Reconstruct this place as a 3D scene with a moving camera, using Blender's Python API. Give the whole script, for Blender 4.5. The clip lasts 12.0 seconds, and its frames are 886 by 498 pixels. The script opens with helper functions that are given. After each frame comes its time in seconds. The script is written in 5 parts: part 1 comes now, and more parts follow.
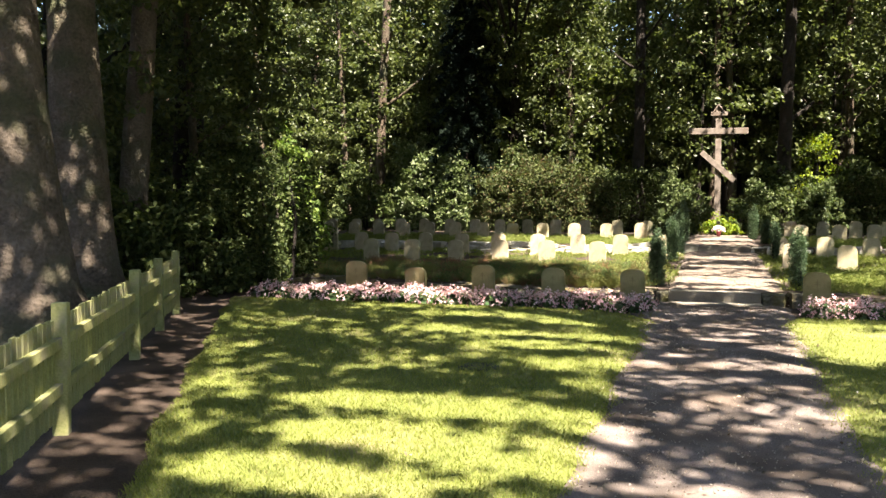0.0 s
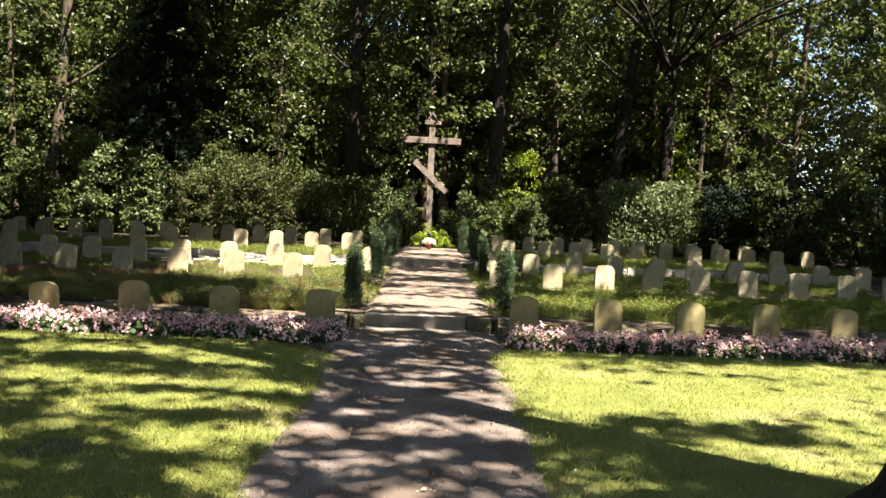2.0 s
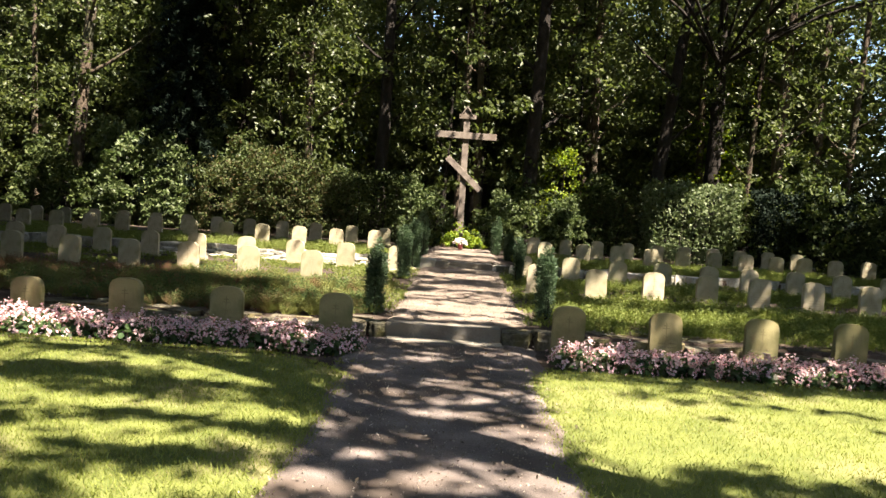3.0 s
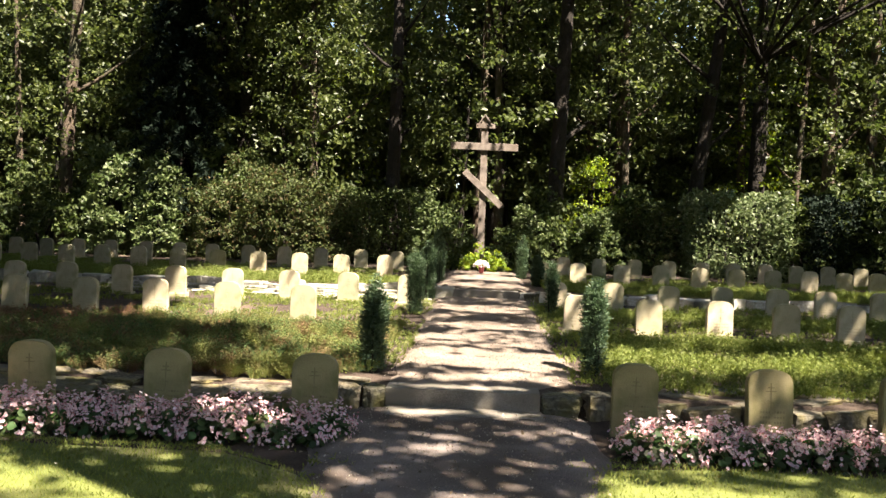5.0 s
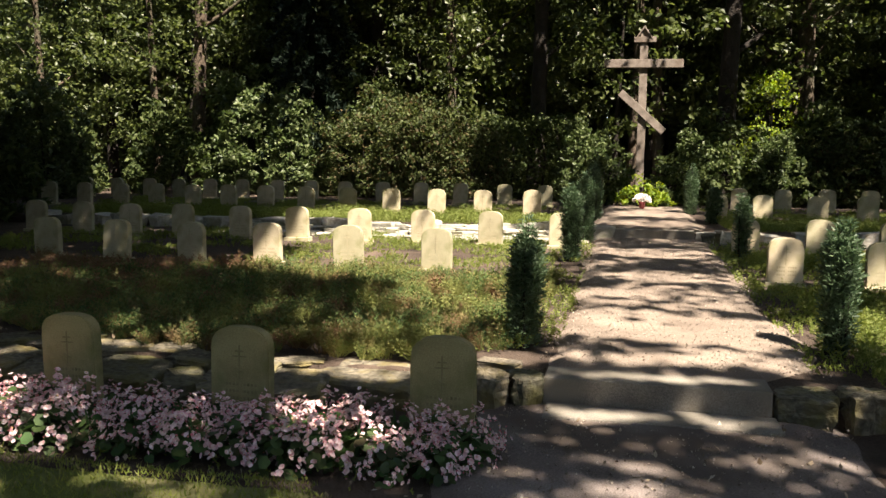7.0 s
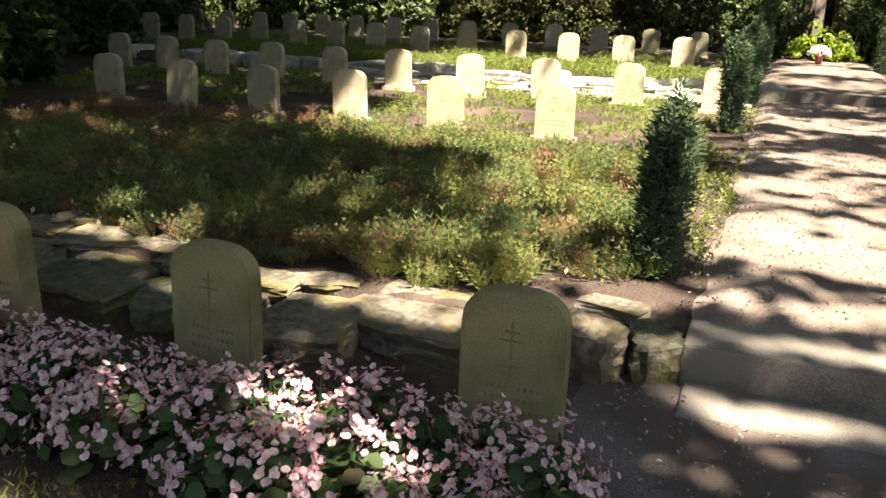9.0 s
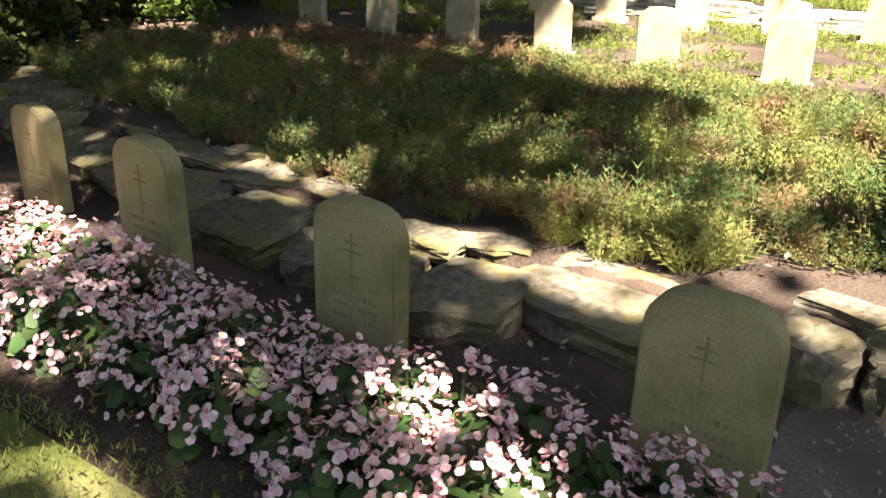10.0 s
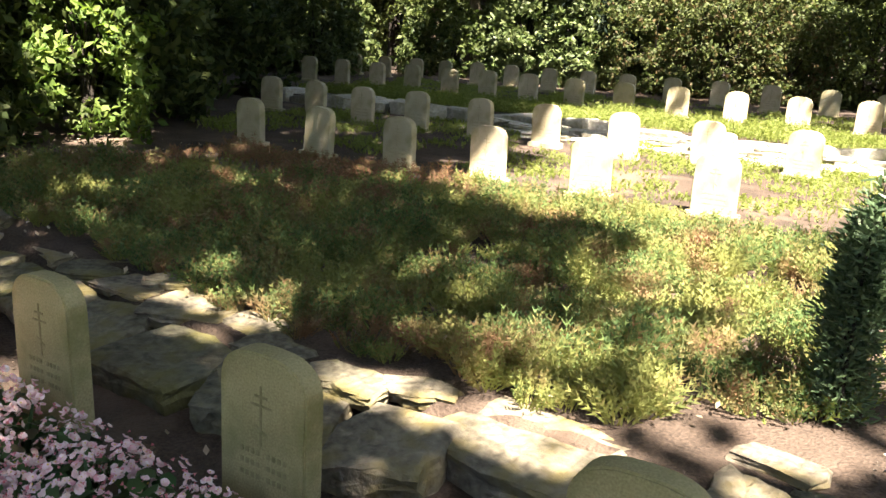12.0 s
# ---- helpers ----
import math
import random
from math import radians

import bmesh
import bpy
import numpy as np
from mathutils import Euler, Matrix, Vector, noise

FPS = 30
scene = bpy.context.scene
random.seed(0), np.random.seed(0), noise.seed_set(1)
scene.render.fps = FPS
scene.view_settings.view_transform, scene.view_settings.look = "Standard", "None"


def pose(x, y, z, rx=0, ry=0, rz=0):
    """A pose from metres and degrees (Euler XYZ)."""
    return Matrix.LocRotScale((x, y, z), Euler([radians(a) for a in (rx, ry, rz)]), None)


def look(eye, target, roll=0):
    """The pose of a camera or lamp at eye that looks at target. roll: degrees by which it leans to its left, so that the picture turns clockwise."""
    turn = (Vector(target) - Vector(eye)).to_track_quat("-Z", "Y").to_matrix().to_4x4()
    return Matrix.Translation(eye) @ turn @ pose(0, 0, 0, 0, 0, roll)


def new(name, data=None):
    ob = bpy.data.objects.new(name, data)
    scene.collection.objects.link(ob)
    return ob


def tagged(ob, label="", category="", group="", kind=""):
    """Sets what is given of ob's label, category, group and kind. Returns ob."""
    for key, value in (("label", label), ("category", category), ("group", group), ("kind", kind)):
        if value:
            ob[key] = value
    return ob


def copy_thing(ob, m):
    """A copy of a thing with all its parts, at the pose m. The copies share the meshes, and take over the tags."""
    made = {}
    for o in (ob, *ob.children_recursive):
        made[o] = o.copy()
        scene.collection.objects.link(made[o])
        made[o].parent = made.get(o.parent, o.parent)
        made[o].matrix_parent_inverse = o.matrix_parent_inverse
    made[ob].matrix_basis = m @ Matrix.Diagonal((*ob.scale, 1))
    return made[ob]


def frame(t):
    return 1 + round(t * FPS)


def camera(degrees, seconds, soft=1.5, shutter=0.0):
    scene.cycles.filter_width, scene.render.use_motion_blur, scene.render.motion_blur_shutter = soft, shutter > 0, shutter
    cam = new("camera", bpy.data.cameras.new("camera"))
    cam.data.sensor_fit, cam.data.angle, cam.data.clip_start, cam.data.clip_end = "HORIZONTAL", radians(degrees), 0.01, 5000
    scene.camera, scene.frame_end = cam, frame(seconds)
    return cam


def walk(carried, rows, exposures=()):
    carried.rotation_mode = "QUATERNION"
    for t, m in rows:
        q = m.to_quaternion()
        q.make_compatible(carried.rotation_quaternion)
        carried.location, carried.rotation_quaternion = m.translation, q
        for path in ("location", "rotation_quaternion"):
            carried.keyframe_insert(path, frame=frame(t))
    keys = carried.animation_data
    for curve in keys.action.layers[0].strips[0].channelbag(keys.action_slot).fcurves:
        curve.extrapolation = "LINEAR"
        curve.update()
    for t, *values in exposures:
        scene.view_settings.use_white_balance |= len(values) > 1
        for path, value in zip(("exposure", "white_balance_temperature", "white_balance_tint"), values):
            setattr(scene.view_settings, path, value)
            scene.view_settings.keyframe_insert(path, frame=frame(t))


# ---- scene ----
cam = camera(55.1, 12.0)
EXPOSURE = 2.4
PATH = [
    (0, (0.18, -0.69, 1.507), (-0.424, 1.214, 1.4), 0.0),
    (0.5, (0.202, -0.129, 1.416), (-0.086, 1.839, 1.211), 2.5),
    (1, (0.296, 0.421, 1.43), (0.144, 2.409, 1.28), 3.2),
    (1.5, (0.382, 0.977, 1.471), (0.363, 2.97, 1.311), 4.4),
    (2, (0.368, 1.618, 1.5), (0.401, 3.616, 1.422), 2.4),
    (2.5, (0.392, 2.308, 1.459), (0.302, 4.304, 1.366), 2.2),
    (3, (0.351, 2.934, 1.453), (0.312, 4.932, 1.372), 3.7),
    (5, (0.33, 5.368, 1.544), (0.241, 7.366, 1.5), 2.1),
    (5.5, (0.231, 5.915, 1.52), (0.085, 7.91, 1.488), 1.9),
    (6, (0.119, 6.499, 1.505), (-0.101, 8.485, 1.435), 1.2),
    (6.5, (0.091, 7.019, 1.516), (-0.269, 8.976, 1.308), 1.5),
    (7, (0.012, 7.51, 1.481), (-0.405, 9.455, 1.276), 0.7),
    (7.5, (-0.101, 8.048, 1.449), (-0.629, 9.96, 1.188), 2.0),
    (9.5, (-0.272, 9.707, 1.42), (-1.107, 11.394, 0.745), 1.6),
    (10, (-0.38, 9.934, 1.398), (-1.45, 11.456, 0.664), 1.7),
    (10.5, (-0.509, 10.071, 1.444), (-1.78, 11.48, 0.812), 3.3),
    (11, (-0.506, 10.101, 1.456), (-1.841, 11.471, 0.875), 3.5),
    (11.5, (-0.472, 10.111, 1.461), (-1.692, 11.609, 0.945), 4.0),
    (12, (-0.413, 10.101, 1.484), (-1.424, 11.758, 1.001), 3.5),
]
walk(cam, [(t, look(eye, target, roll)) for t, eye, target, roll in PATH],
     [(0, EXPOSURE + 0.55), (1.0, EXPOSURE + 0.18), (1.6, EXPOSURE + 0.12), (2.5, EXPOSURE + 0.34), (3.0, EXPOSURE + 0.2), (5, EXPOSURE + 0.36), (6.2, EXPOSURE + 0.2), (7.5, EXPOSURE - 0.3), (9.4, EXPOSURE + 0.58),
      (10, EXPOSURE + 0.82), (10.5, EXPOSURE + 1.2), (11.2, EXPOSURE + 1.45), (12, EXPOSURE + 1.18)])

# ---- light ----
SUN = Vector((0.48, -0.44, 1.0)).normalized()      # towards the sun
world = bpy.data.worlds.new("sky")
scene.world = world
world.use_nodes = True
wn = world.node_tree.nodes
sky = wn.new("ShaderNodeTexSky")
sky.sky_type, sky.sun_disc = "NISHITA", False
sky.sun_elevation = math.asin(SUN.z)
sky.sun_rotation = math.atan2(SUN.x, SUN.y)
wn["Background"].inputs["Strength"].default_value = 0.055
world.node_tree.links.new(sky.outputs["Color"], wn["Background"].inputs["Color"])
sun = new("sun", bpy.data.lights.new("sun", "SUN"))
sun.data.energy, sun.data.angle, sun.data.color = 5.0, radians(0.55), (1.0, 0.885, 0.73)
sun.matrix_world = look(SUN * 60, (0, 0, 0))

# ---- materials ----
def links(nt, a, b):
    nt.links.new(a, b)


def surface(name, dark, light, scale=8.0, rough=0.85, bump=0.3, fine=60.0, stain=None, stain_scale=1.5, stain_cut=0.55,
            per_object=0.0, per_island=0.0, depth=0.01, spec=0.3):
    """Two colours mixed by coarse and fine noise, a third in stains, and relief from the same noise."""
    m = bpy.data.materials.new(name)
    m.use_nodes = True
    nt = m.node_tree
    n, b = nt.nodes, nt.nodes["Principled BSDF"]
    co = n.new("ShaderNodeTexCoord")
    big, small = n.new("ShaderNodeTexNoise"), n.new("ShaderNodeTexNoise")
    for tex, sc, det in ((big, scale, 5), (small, fine, 4)):
        tex.inputs["Scale"].default_value, tex.inputs["Detail"].default_value = sc, det
        links(nt, co.outputs["Object"], tex.inputs["Vector"])
    add = n.new("ShaderNodeMath")
    add.operation = "ADD"
    links(nt, big.outputs["Fac"], add.inputs[0])
    links(nt, small.outputs["Fac"], add.inputs[1])
    span = n.new("ShaderNodeMapRange")
    span.inputs["From Min"].default_value, span.inputs["From Max"].default_value = 0.7, 1.3
    links(nt, add.outputs[0], span.inputs["Value"])
    mix = n.new("ShaderNodeMix")
    mix.data_type = "RGBA"
    mix.inputs["A"].default_value, mix.inputs["B"].default_value = (*dark, 1), (*light, 1)
    links(nt, span.outputs["Result"], mix.inputs["Factor"])
    out = mix.outputs["Result"]
    if stain:
        blot = n.new("ShaderNodeTexNoise")
        blot.inputs["Scale"].default_value, blot.inputs["Detail"].default_value = stain_scale, 6
        links(nt, co.outputs["Object"], blot.inputs["Vector"])
        cut = n.new("ShaderNodeMapRange")
        cut.inputs["From Min"].default_value, cut.inputs["From Max"].default_value = stain_cut - 0.08, stain_cut + 0.1
        links(nt, blot.outputs["Fac"], cut.inputs["Value"])
        mix2 = n.new("ShaderNodeMix")
        mix2.data_type = "RGBA"
        links(nt, cut.outputs["Result"], mix2.inputs["Factor"])
        links(nt, out, mix2.inputs["A"])
        mix2.inputs["B"].default_value = (*stain, 1)
        out = mix2.outputs["Result"]
    if per_object or per_island:
        hsv = n.new("ShaderNodeHueSaturation")
        src = n.new("ShaderNodeObjectInfo").outputs["Random"] if per_object else n.new("ShaderNodeNewGeometry").outputs["Random Per Island"]
        k = per_object or per_island
        val, hue = n.new("ShaderNodeMapRange"), n.new("ShaderNodeMapRange")
        val.inputs["To Min"].default_value, val.inputs["To Max"].default_value = 1 - k, 1 + k
        hue.inputs["To Min"].default_value, hue.inputs["To Max"].default_value = 0.5 + k * 0.06, 0.5 - k * 0.06
        links(nt, src, val.inputs["Value"])
        links(nt, src, hue.inputs["Value"])
        links(nt, val.outputs["Result"], hsv.inputs["Value"])
        links(nt, hue.outputs["Result"], hsv.inputs["Hue"])
        links(nt, out, hsv.inputs["Color"])
        out = hsv.outputs["Color"]
    links(nt, out, b.inputs["Base Color"])
    b.inputs["Roughness"].default_value = rough
    b.inputs["Specular IOR Level"].default_value = spec
    if bump:
        bp = n.new("ShaderNodeBump")
        bp.inputs["Strength"].default_value, bp.inputs["Distance"].default_value = bump, depth
        links(nt, add.outputs[0], bp.inputs["Height"])
        links(nt, bp.outputs["Normal"], b.inputs["Normal"])
    return m


def leafy(name, colours, rough=0.45, through_light=0.35, spec=0.4, patch=None, patch_scale=1.1, patch_cut=0.56, second=None):
    """Leaves: a colour of the ramp for every leaf, with light passing through."""
    m = bpy.data.materials.new(name)
    m.use_nodes = True
    nt = m.node_tree
    n, b = nt.nodes, nt.nodes["Principled BSDF"]
    geo, ramp = n.new("ShaderNodeNewGeometry"), n.new("ShaderNodeValToRGB")
    while len(ramp.color_ramp.elements) < len(colours):
        ramp.color_ramp.elements.new(0.5)
    for i, (e, c) in enumerate(zip(ramp.color_ramp.elements, colours)):
        e.position, e.color = i / max(1, len(colours) - 1), (*c, 1)
    links(nt, geo.outputs["Random Per Island"], ramp.inputs["Fac"])
    out = ramp.outputs["Color"]
    if patch:
        co, blot, cut, mix = n.new("ShaderNodeTexCoord"), n.new("ShaderNodeTexNoise"), n.new("ShaderNodeMapRange"), n.new("ShaderNodeMix")
        blot.inputs["Scale"].default_value, blot.inputs["Detail"].default_value = patch_scale, 4
        cut.inputs["From Min"].default_value, cut.inputs["From Max"].default_value = patch_cut - 0.06, patch_cut + 0.08
        links(nt, co.outputs["Object"], blot.inputs["Vector"])
        links(nt, blot.outputs["Fac"], cut.inputs["Value"])
        mix.data_type = "RGBA"
        mix.inputs["B"].default_value = (*patch, 1)
        links(nt, cut.outputs["Result"], mix.inputs["Factor"])
        links(nt, out, mix.inputs["A"])
        out = mix.outputs["Result"]
    if second:
        blot2, cut2, mix2 = n.new("ShaderNodeTexNoise"), n.new("ShaderNodeMapRange"), n.new("ShaderNodeMix")
        blot2.inputs["Scale"].default_value, blot2.inputs["Detail"].default_value = patch_scale * 0.7, 5
        cut2.inputs["From Min"].default_value, cut2.inputs["From Max"].default_value, cut2.inputs["To Max"].default_value = 0.46, 0.60, 0.75
        shift = n.new("ShaderNodeVectorMath")
        shift.inputs[1].default_value = (17.0, 5.0, 9.0)
        links(nt, co.outputs["Object"], shift.inputs[0])
        links(nt, shift.outputs[0], blot2.inputs["Vector"])
        links(nt, blot2.outputs["Fac"], cut2.inputs["Value"])
        mix2.data_type = "RGBA"
        mix2.inputs["B"].default_value = (*second, 1)
        links(nt, cut2.outputs["Result"], mix2.inputs["Factor"])
        links(nt, ramp.outputs["Color"], mix2.inputs["A"])
        links(nt, mix2.outputs["Result"], mix.inputs["A"])
    links(nt, out, b.inputs["Base Color"])
    b.inputs["Roughness"].default_value = rough
    b.inputs["Specular IOR Level"].default_value = spec
    tr, mx = n.new("ShaderNodeBsdfTranslucent"), n.new("ShaderNodeMixShader")
    bright = n.new("ShaderNodeHueSaturation")
    bright.inputs["Value"].default_value, bright.inputs["Saturation"].default_value = 1.5, 1.15
    links(nt, out, bright.inputs["Color"])
    links(nt, bright.outputs["Color"], tr.inputs["Color"])
    mx.inputs["Fac"].default_value = through_light
    links(nt, b.outputs[0], mx.inputs[1])
    links(nt, tr.outputs[0], mx.inputs[2])
    links(nt, mx.outputs[0], n["Material Output"].inputs["Surface"])
    return m


SOIL = surface("dark_soil", (0.022, 0.015, 0.011), (0.085, 0.060, 0.046), 3.0, 0.95, 0.9, 70, (0.13, 0.093, 0.07), 1.1, 0.62, depth=0.02)
LAWN = surface("lawn_turf", (0.085, 0.105, 0.024), (0.17, 0.185, 0.046), 2.5, 0.9, 0.6, 90, (0.22, 0.20, 0.09), 0.9, 0.6, depth=0.02)
GRAVEL = surface("path_grit", (0.066, 0.053, 0.048), (0.255, 0.212, 0.196), 2.0, 0.95, 0.7, 110, (0.105, 0.080, 0.066), 1.3, 0.52, depth=0.012)
SANDY = surface("upper_path_grit", (0.11, 0.087, 0.070), (0.285, 0.225, 0.182), 1.6, 0.95, 0.7, 100, (0.13, 0.10, 0.08), 1.5, 0.56, depth=0.012)
SANDSTONE = surface("weathered_sandstone", (0.30, 0.26, 0.165), (0.46, 0.405, 0.285), 5.0, 0.88, 0.35, 140, (0.22, 0.21, 0.10), 4.0, 0.57, per_object=0.24, depth=0.004)
MOSSY = surface("algae_covered_sandstone", (0.19, 0.163, 0.075), (0.345, 0.295, 0.155), 5.0, 0.9, 0.35, 140, (0.12, 0.12, 0.04), 3.0, 0.56, per_object=0.12, depth=0.004)
# tones a little darker than the two stones, for the strokes of the carving
CARVED = surface("darker_stone_strokes", (0.145, 0.125, 0.058), (0.25, 0.213, 0.112), 20, 0.95, 0.1)
CARVED_PALE = surface("darker_pale_stone_strokes", (0.27, 0.235, 0.15), (0.36, 0.315, 0.21), 20, 0.95, 0.1)
ROCK = surface("quarry_stone", (0.055, 0.048, 0.036), (0.215, 0.190, 0.138), 3.5, 0.9, 0.8, 26, (0.15, 0.125, 0.052), 5.0, 0.55, per_object=0.30, depth=0.03)
# paler stone for the upper edging: its sunlit whiteness is put into the colour
SUNLIT_ROCK = surface("sunlit_pale_stone", (0.26, 0.24, 0.20), (0.50, 0.47, 0.41), 3.5, 0.9, 0.6, 30, (0.24, 0.22, 0.14), 4.0, 0.60, per_object=0.2, depth=0.02)
COVER = surface("mossy_iron_cover", (0.035, 0.036, 0.03), (0.085, 0.085, 0.07), 12, 0.85, 0.4, 90, (0.06, 0.065, 0.03), 6.0, 0.5, depth=0.005)
CONCRETE = surface("worn_concrete", (0.115, 0.10, 0.085), (0.265, 0.238, 0.20), 4.0, 0.92, 0.5, 120, (0.17, 0.15, 0.12), 3.0, 0.58, depth=0.006)
FENCE = surface("algae_green_fence_wood", (0.19, 0.20, 0.075), (0.33, 0.33, 0.15), 6.0, 0.85, 0.4, 70, (0.24, 0.22, 0.15), 5.0, 0.58, per_object=0.15, depth=0.004)
CROSSWOOD = surface("silvered_oak", (0.10, 0.08, 0.067), (0.235, 0.195, 0.165), 6.0, 0.85, 0.5, 90, (0.13, 0.10, 0.08), 4.0, 0.6, depth=0.006)
BARK = surface("grey_beech_bark", (0.055, 0.043, 0.033), (0.15, 0.12, 0.095), 3.0, 0.92, 0.9, 26, (0.055, 0.06, 0.03), 1.4, 0.57, depth=0.04)
# near black: the shade inside the wood is put into this bark colour
SHADE_BARK = surface("shade_dark_bark", (0.010, 0.008, 0.0065), (0.028, 0.022, 0.018), 5.0, 0.95, 0.9, 22, depth=0.04)
PINEBARK = surface("brown_pine_bark", (0.030, 0.022, 0.016), (0.115, 0.085, 0.062), 4.0, 0.95, 0.9, 22, (0.05, 0.052, 0.03), 1.4, 0.57, depth=0.04)
FOREST_LEAF = leafy("woodland_leaves", [(0.028, 0.041, 0.013), (0.060, 0.080, 0.022), (0.108, 0.125, 0.040), (0.045, 0.063, 0.019)], 0.46, 0.40, 0.42)
BRIGHT_LEAF = leafy("yellow_green_leaves", [(0.10, 0.16, 0.02), (0.17, 0.23, 0.03), (0.24, 0.27, 0.04)], 0.6, 0.4, 0.2)
SHRUB_LEAF = leafy("glossy_evergreen_leaves", [(0.020, 0.032, 0.010), (0.042, 0.060, 0.017), (0.095, 0.115, 0.040), (0.025, 0.040, 0.012)], 0.6, 0.32, 0.2)
# dark spruce green taken near black, with the hedge's shade in the colour
NEEDLE = leafy("dark_needles_with_shade", [(0.006, 0.011, 0.008), (0.011, 0.019, 0.012), (0.018, 0.025, 0.017)], 0.75, 0.08, 0.08)
YEW_LEAF = leafy("yew_needles", [(0.028, 0.048, 0.024), (0.060, 0.098, 0.048), (0.110, 0.160, 0.082), (0.040, 0.068, 0.034)], 0.5, 0.25)
HEATHER_LEAF = leafy("heather_sprigs", [(0.034, 0.062, 0.024), (0.068, 0.112, 0.038), (0.12, 0.16, 0.050), (0.058, 0.10, 0.038), (0.17, 0.175, 0.062), (0.15, 0.09, 0.048)], 0.75, 0.28, 0.15, (0.175, 0.105, 0.060), 2.6, 0.58, (0.20, 0.205, 0.064))
RUST_LEAF = leafy("withered_heather", [(0.16, 0.085, 0.05), (0.24, 0.14, 0.085), (0.12, 0.075, 0.045), (0.15, 0.14, 0.06)], 0.8, 0.25, 0.15)
WEED_LEAF = leafy("fresh_ground_leaves", [(0.095, 0.125, 0.026), (0.155, 0.19, 0.045), (0.22, 0.24, 0.075)], 0.6, 0.35, 0.2)
GRASS_BLADE = leafy("grass_blades", [(0.125, 0.155, 0.035), (0.175, 0.205, 0.048), (0.225, 0.245, 0.064), (0.15, 0.18, 0.042), (0.26, 0.245, 0.10)], 0.6, 0.35, 0.25)
BEGONIA_LEAF = leafy("begonia_leaves", [(0.03, 0.07, 0.022), (0.055, 0.105, 0.03), (0.055, 0.045, 0.025), (0.035, 0.075, 0.025), (0.075, 0.12, 0.035), (0.045, 0.06, 0.028)], 0.5, 0.3, 0.3)
PETAL = leafy("pale_pink_petals", [(0.68, 0.40, 0.45), (0.74, 0.52, 0.55), (0.80, 0.65, 0.67), (0.76, 0.57, 0.60), (0.82, 0.71, 0.72), (0.64, 0.32, 0.38)], 0.6, 0.3, 0.2)
BUD = leafy("rose_buds", [(0.58, 0.20, 0.24), (0.66, 0.32, 0.35), (0.52, 0.14, 0.18)], 0.6, 0.3, 0.2)
STAMEN = surface("yellow_stamens", (0.6, 0.42, 0.05), (0.75, 0.55, 0.1), 50, 0.7, 0)
WHITE_PETAL = leafy("white_petals", [(0.75, 0.72, 0.68), (0.8, 0.78, 0.75), (0.78, 0.6, 0.62)], 0.6, 0.3, 0.2)
CLAY = surface("glazed_pot", (0.16, 0.03, 0.035), (0.24, 0.06, 0.06), 9, 0.4, 0.05)
GRIT = leafy("grit_chips", [(0.14, 0.11, 0.09), (0.30, 0.25, 0.21), (0.22, 0.18, 0.15), (0.42, 0.37, 0.31)], 0.9, 0.0, 0.2)
LITTER = leafy("dry_litter", [(0.22, 0.16, 0.10), (0.40, 0.33, 0.25), (0.14, 0.10, 0.06), (0.5, 0.45, 0.38)], 0.8, 0.1, 0.2)

# ---- mesh helpers ----
rng = np.random.default_rng(7)


def fast_mesh(name, verts, tris, mat, smooth=False):
    me = bpy.data.meshes.new(name)
    verts, tris = np.asarray(verts, np.float32), np.asarray(tris, np.int32)
    me.vertices.add(len(verts))
    me.vertices.foreach_set("co", verts.ravel())
    me.loops.add(tris.size)
    me.loops.foreach_set("vertex_index", tris.ravel())
    me.polygons.add(len(tris))
    me.polygons.foreach_set("loop_start", np.arange(0, tris.size, tris.shape[1], dtype=np.int32))
    if smooth:
        me.polygons.foreach_set("use_smooth", np.ones(len(tris), dtype=bool))
    me.update(calc_edges=True)
    me.materials.append(mat)
    return me


def mesh_part(name, me, parent=None, label=""):
    ob = new(name, me)
    if parent:
        ob.parent = parent
    return tagged(ob, label)


def part(name, bm, material, parent=None, label="", smooth=False):
    me = bpy.data.meshes.new(name)
    if smooth:
        for f in bm.faces:
            f.smooth = True
    bm.to_mesh(me)
    bm.free()
    me.materials.append(material)
    return mesh_part(name, me, parent, label)


def thing(name, m, label, category, group="", kind=""):
    ob = new(name)
    ob.empty_display_size = 0.1
    ob.matrix_world = m
    return tagged(ob, label, category, group, kind)


def box(size, centre=(0, 0, 0), bevel=0.0, turn=None, rough=0.0, seed=1):
    bm = bmesh.new()
    m = Matrix.Translation(centre) @ (turn or Matrix()) @ Matrix.Diagonal((*size, 1))
    bmesh.ops.create_cube(bm, size=1, matrix=m)
    if bevel:
        bmesh.ops.bevel(bm, geom=bm.edges[:], offset=bevel, segments=2, affect="EDGES", profile=0.6)
    if rough:
        r = random.Random(seed)
        for v in bm.verts:
            v.co += Vector((r.uniform(-1, 1), r.uniform(-1, 1), r.uniform(-1, 1))) * rough
    return bm


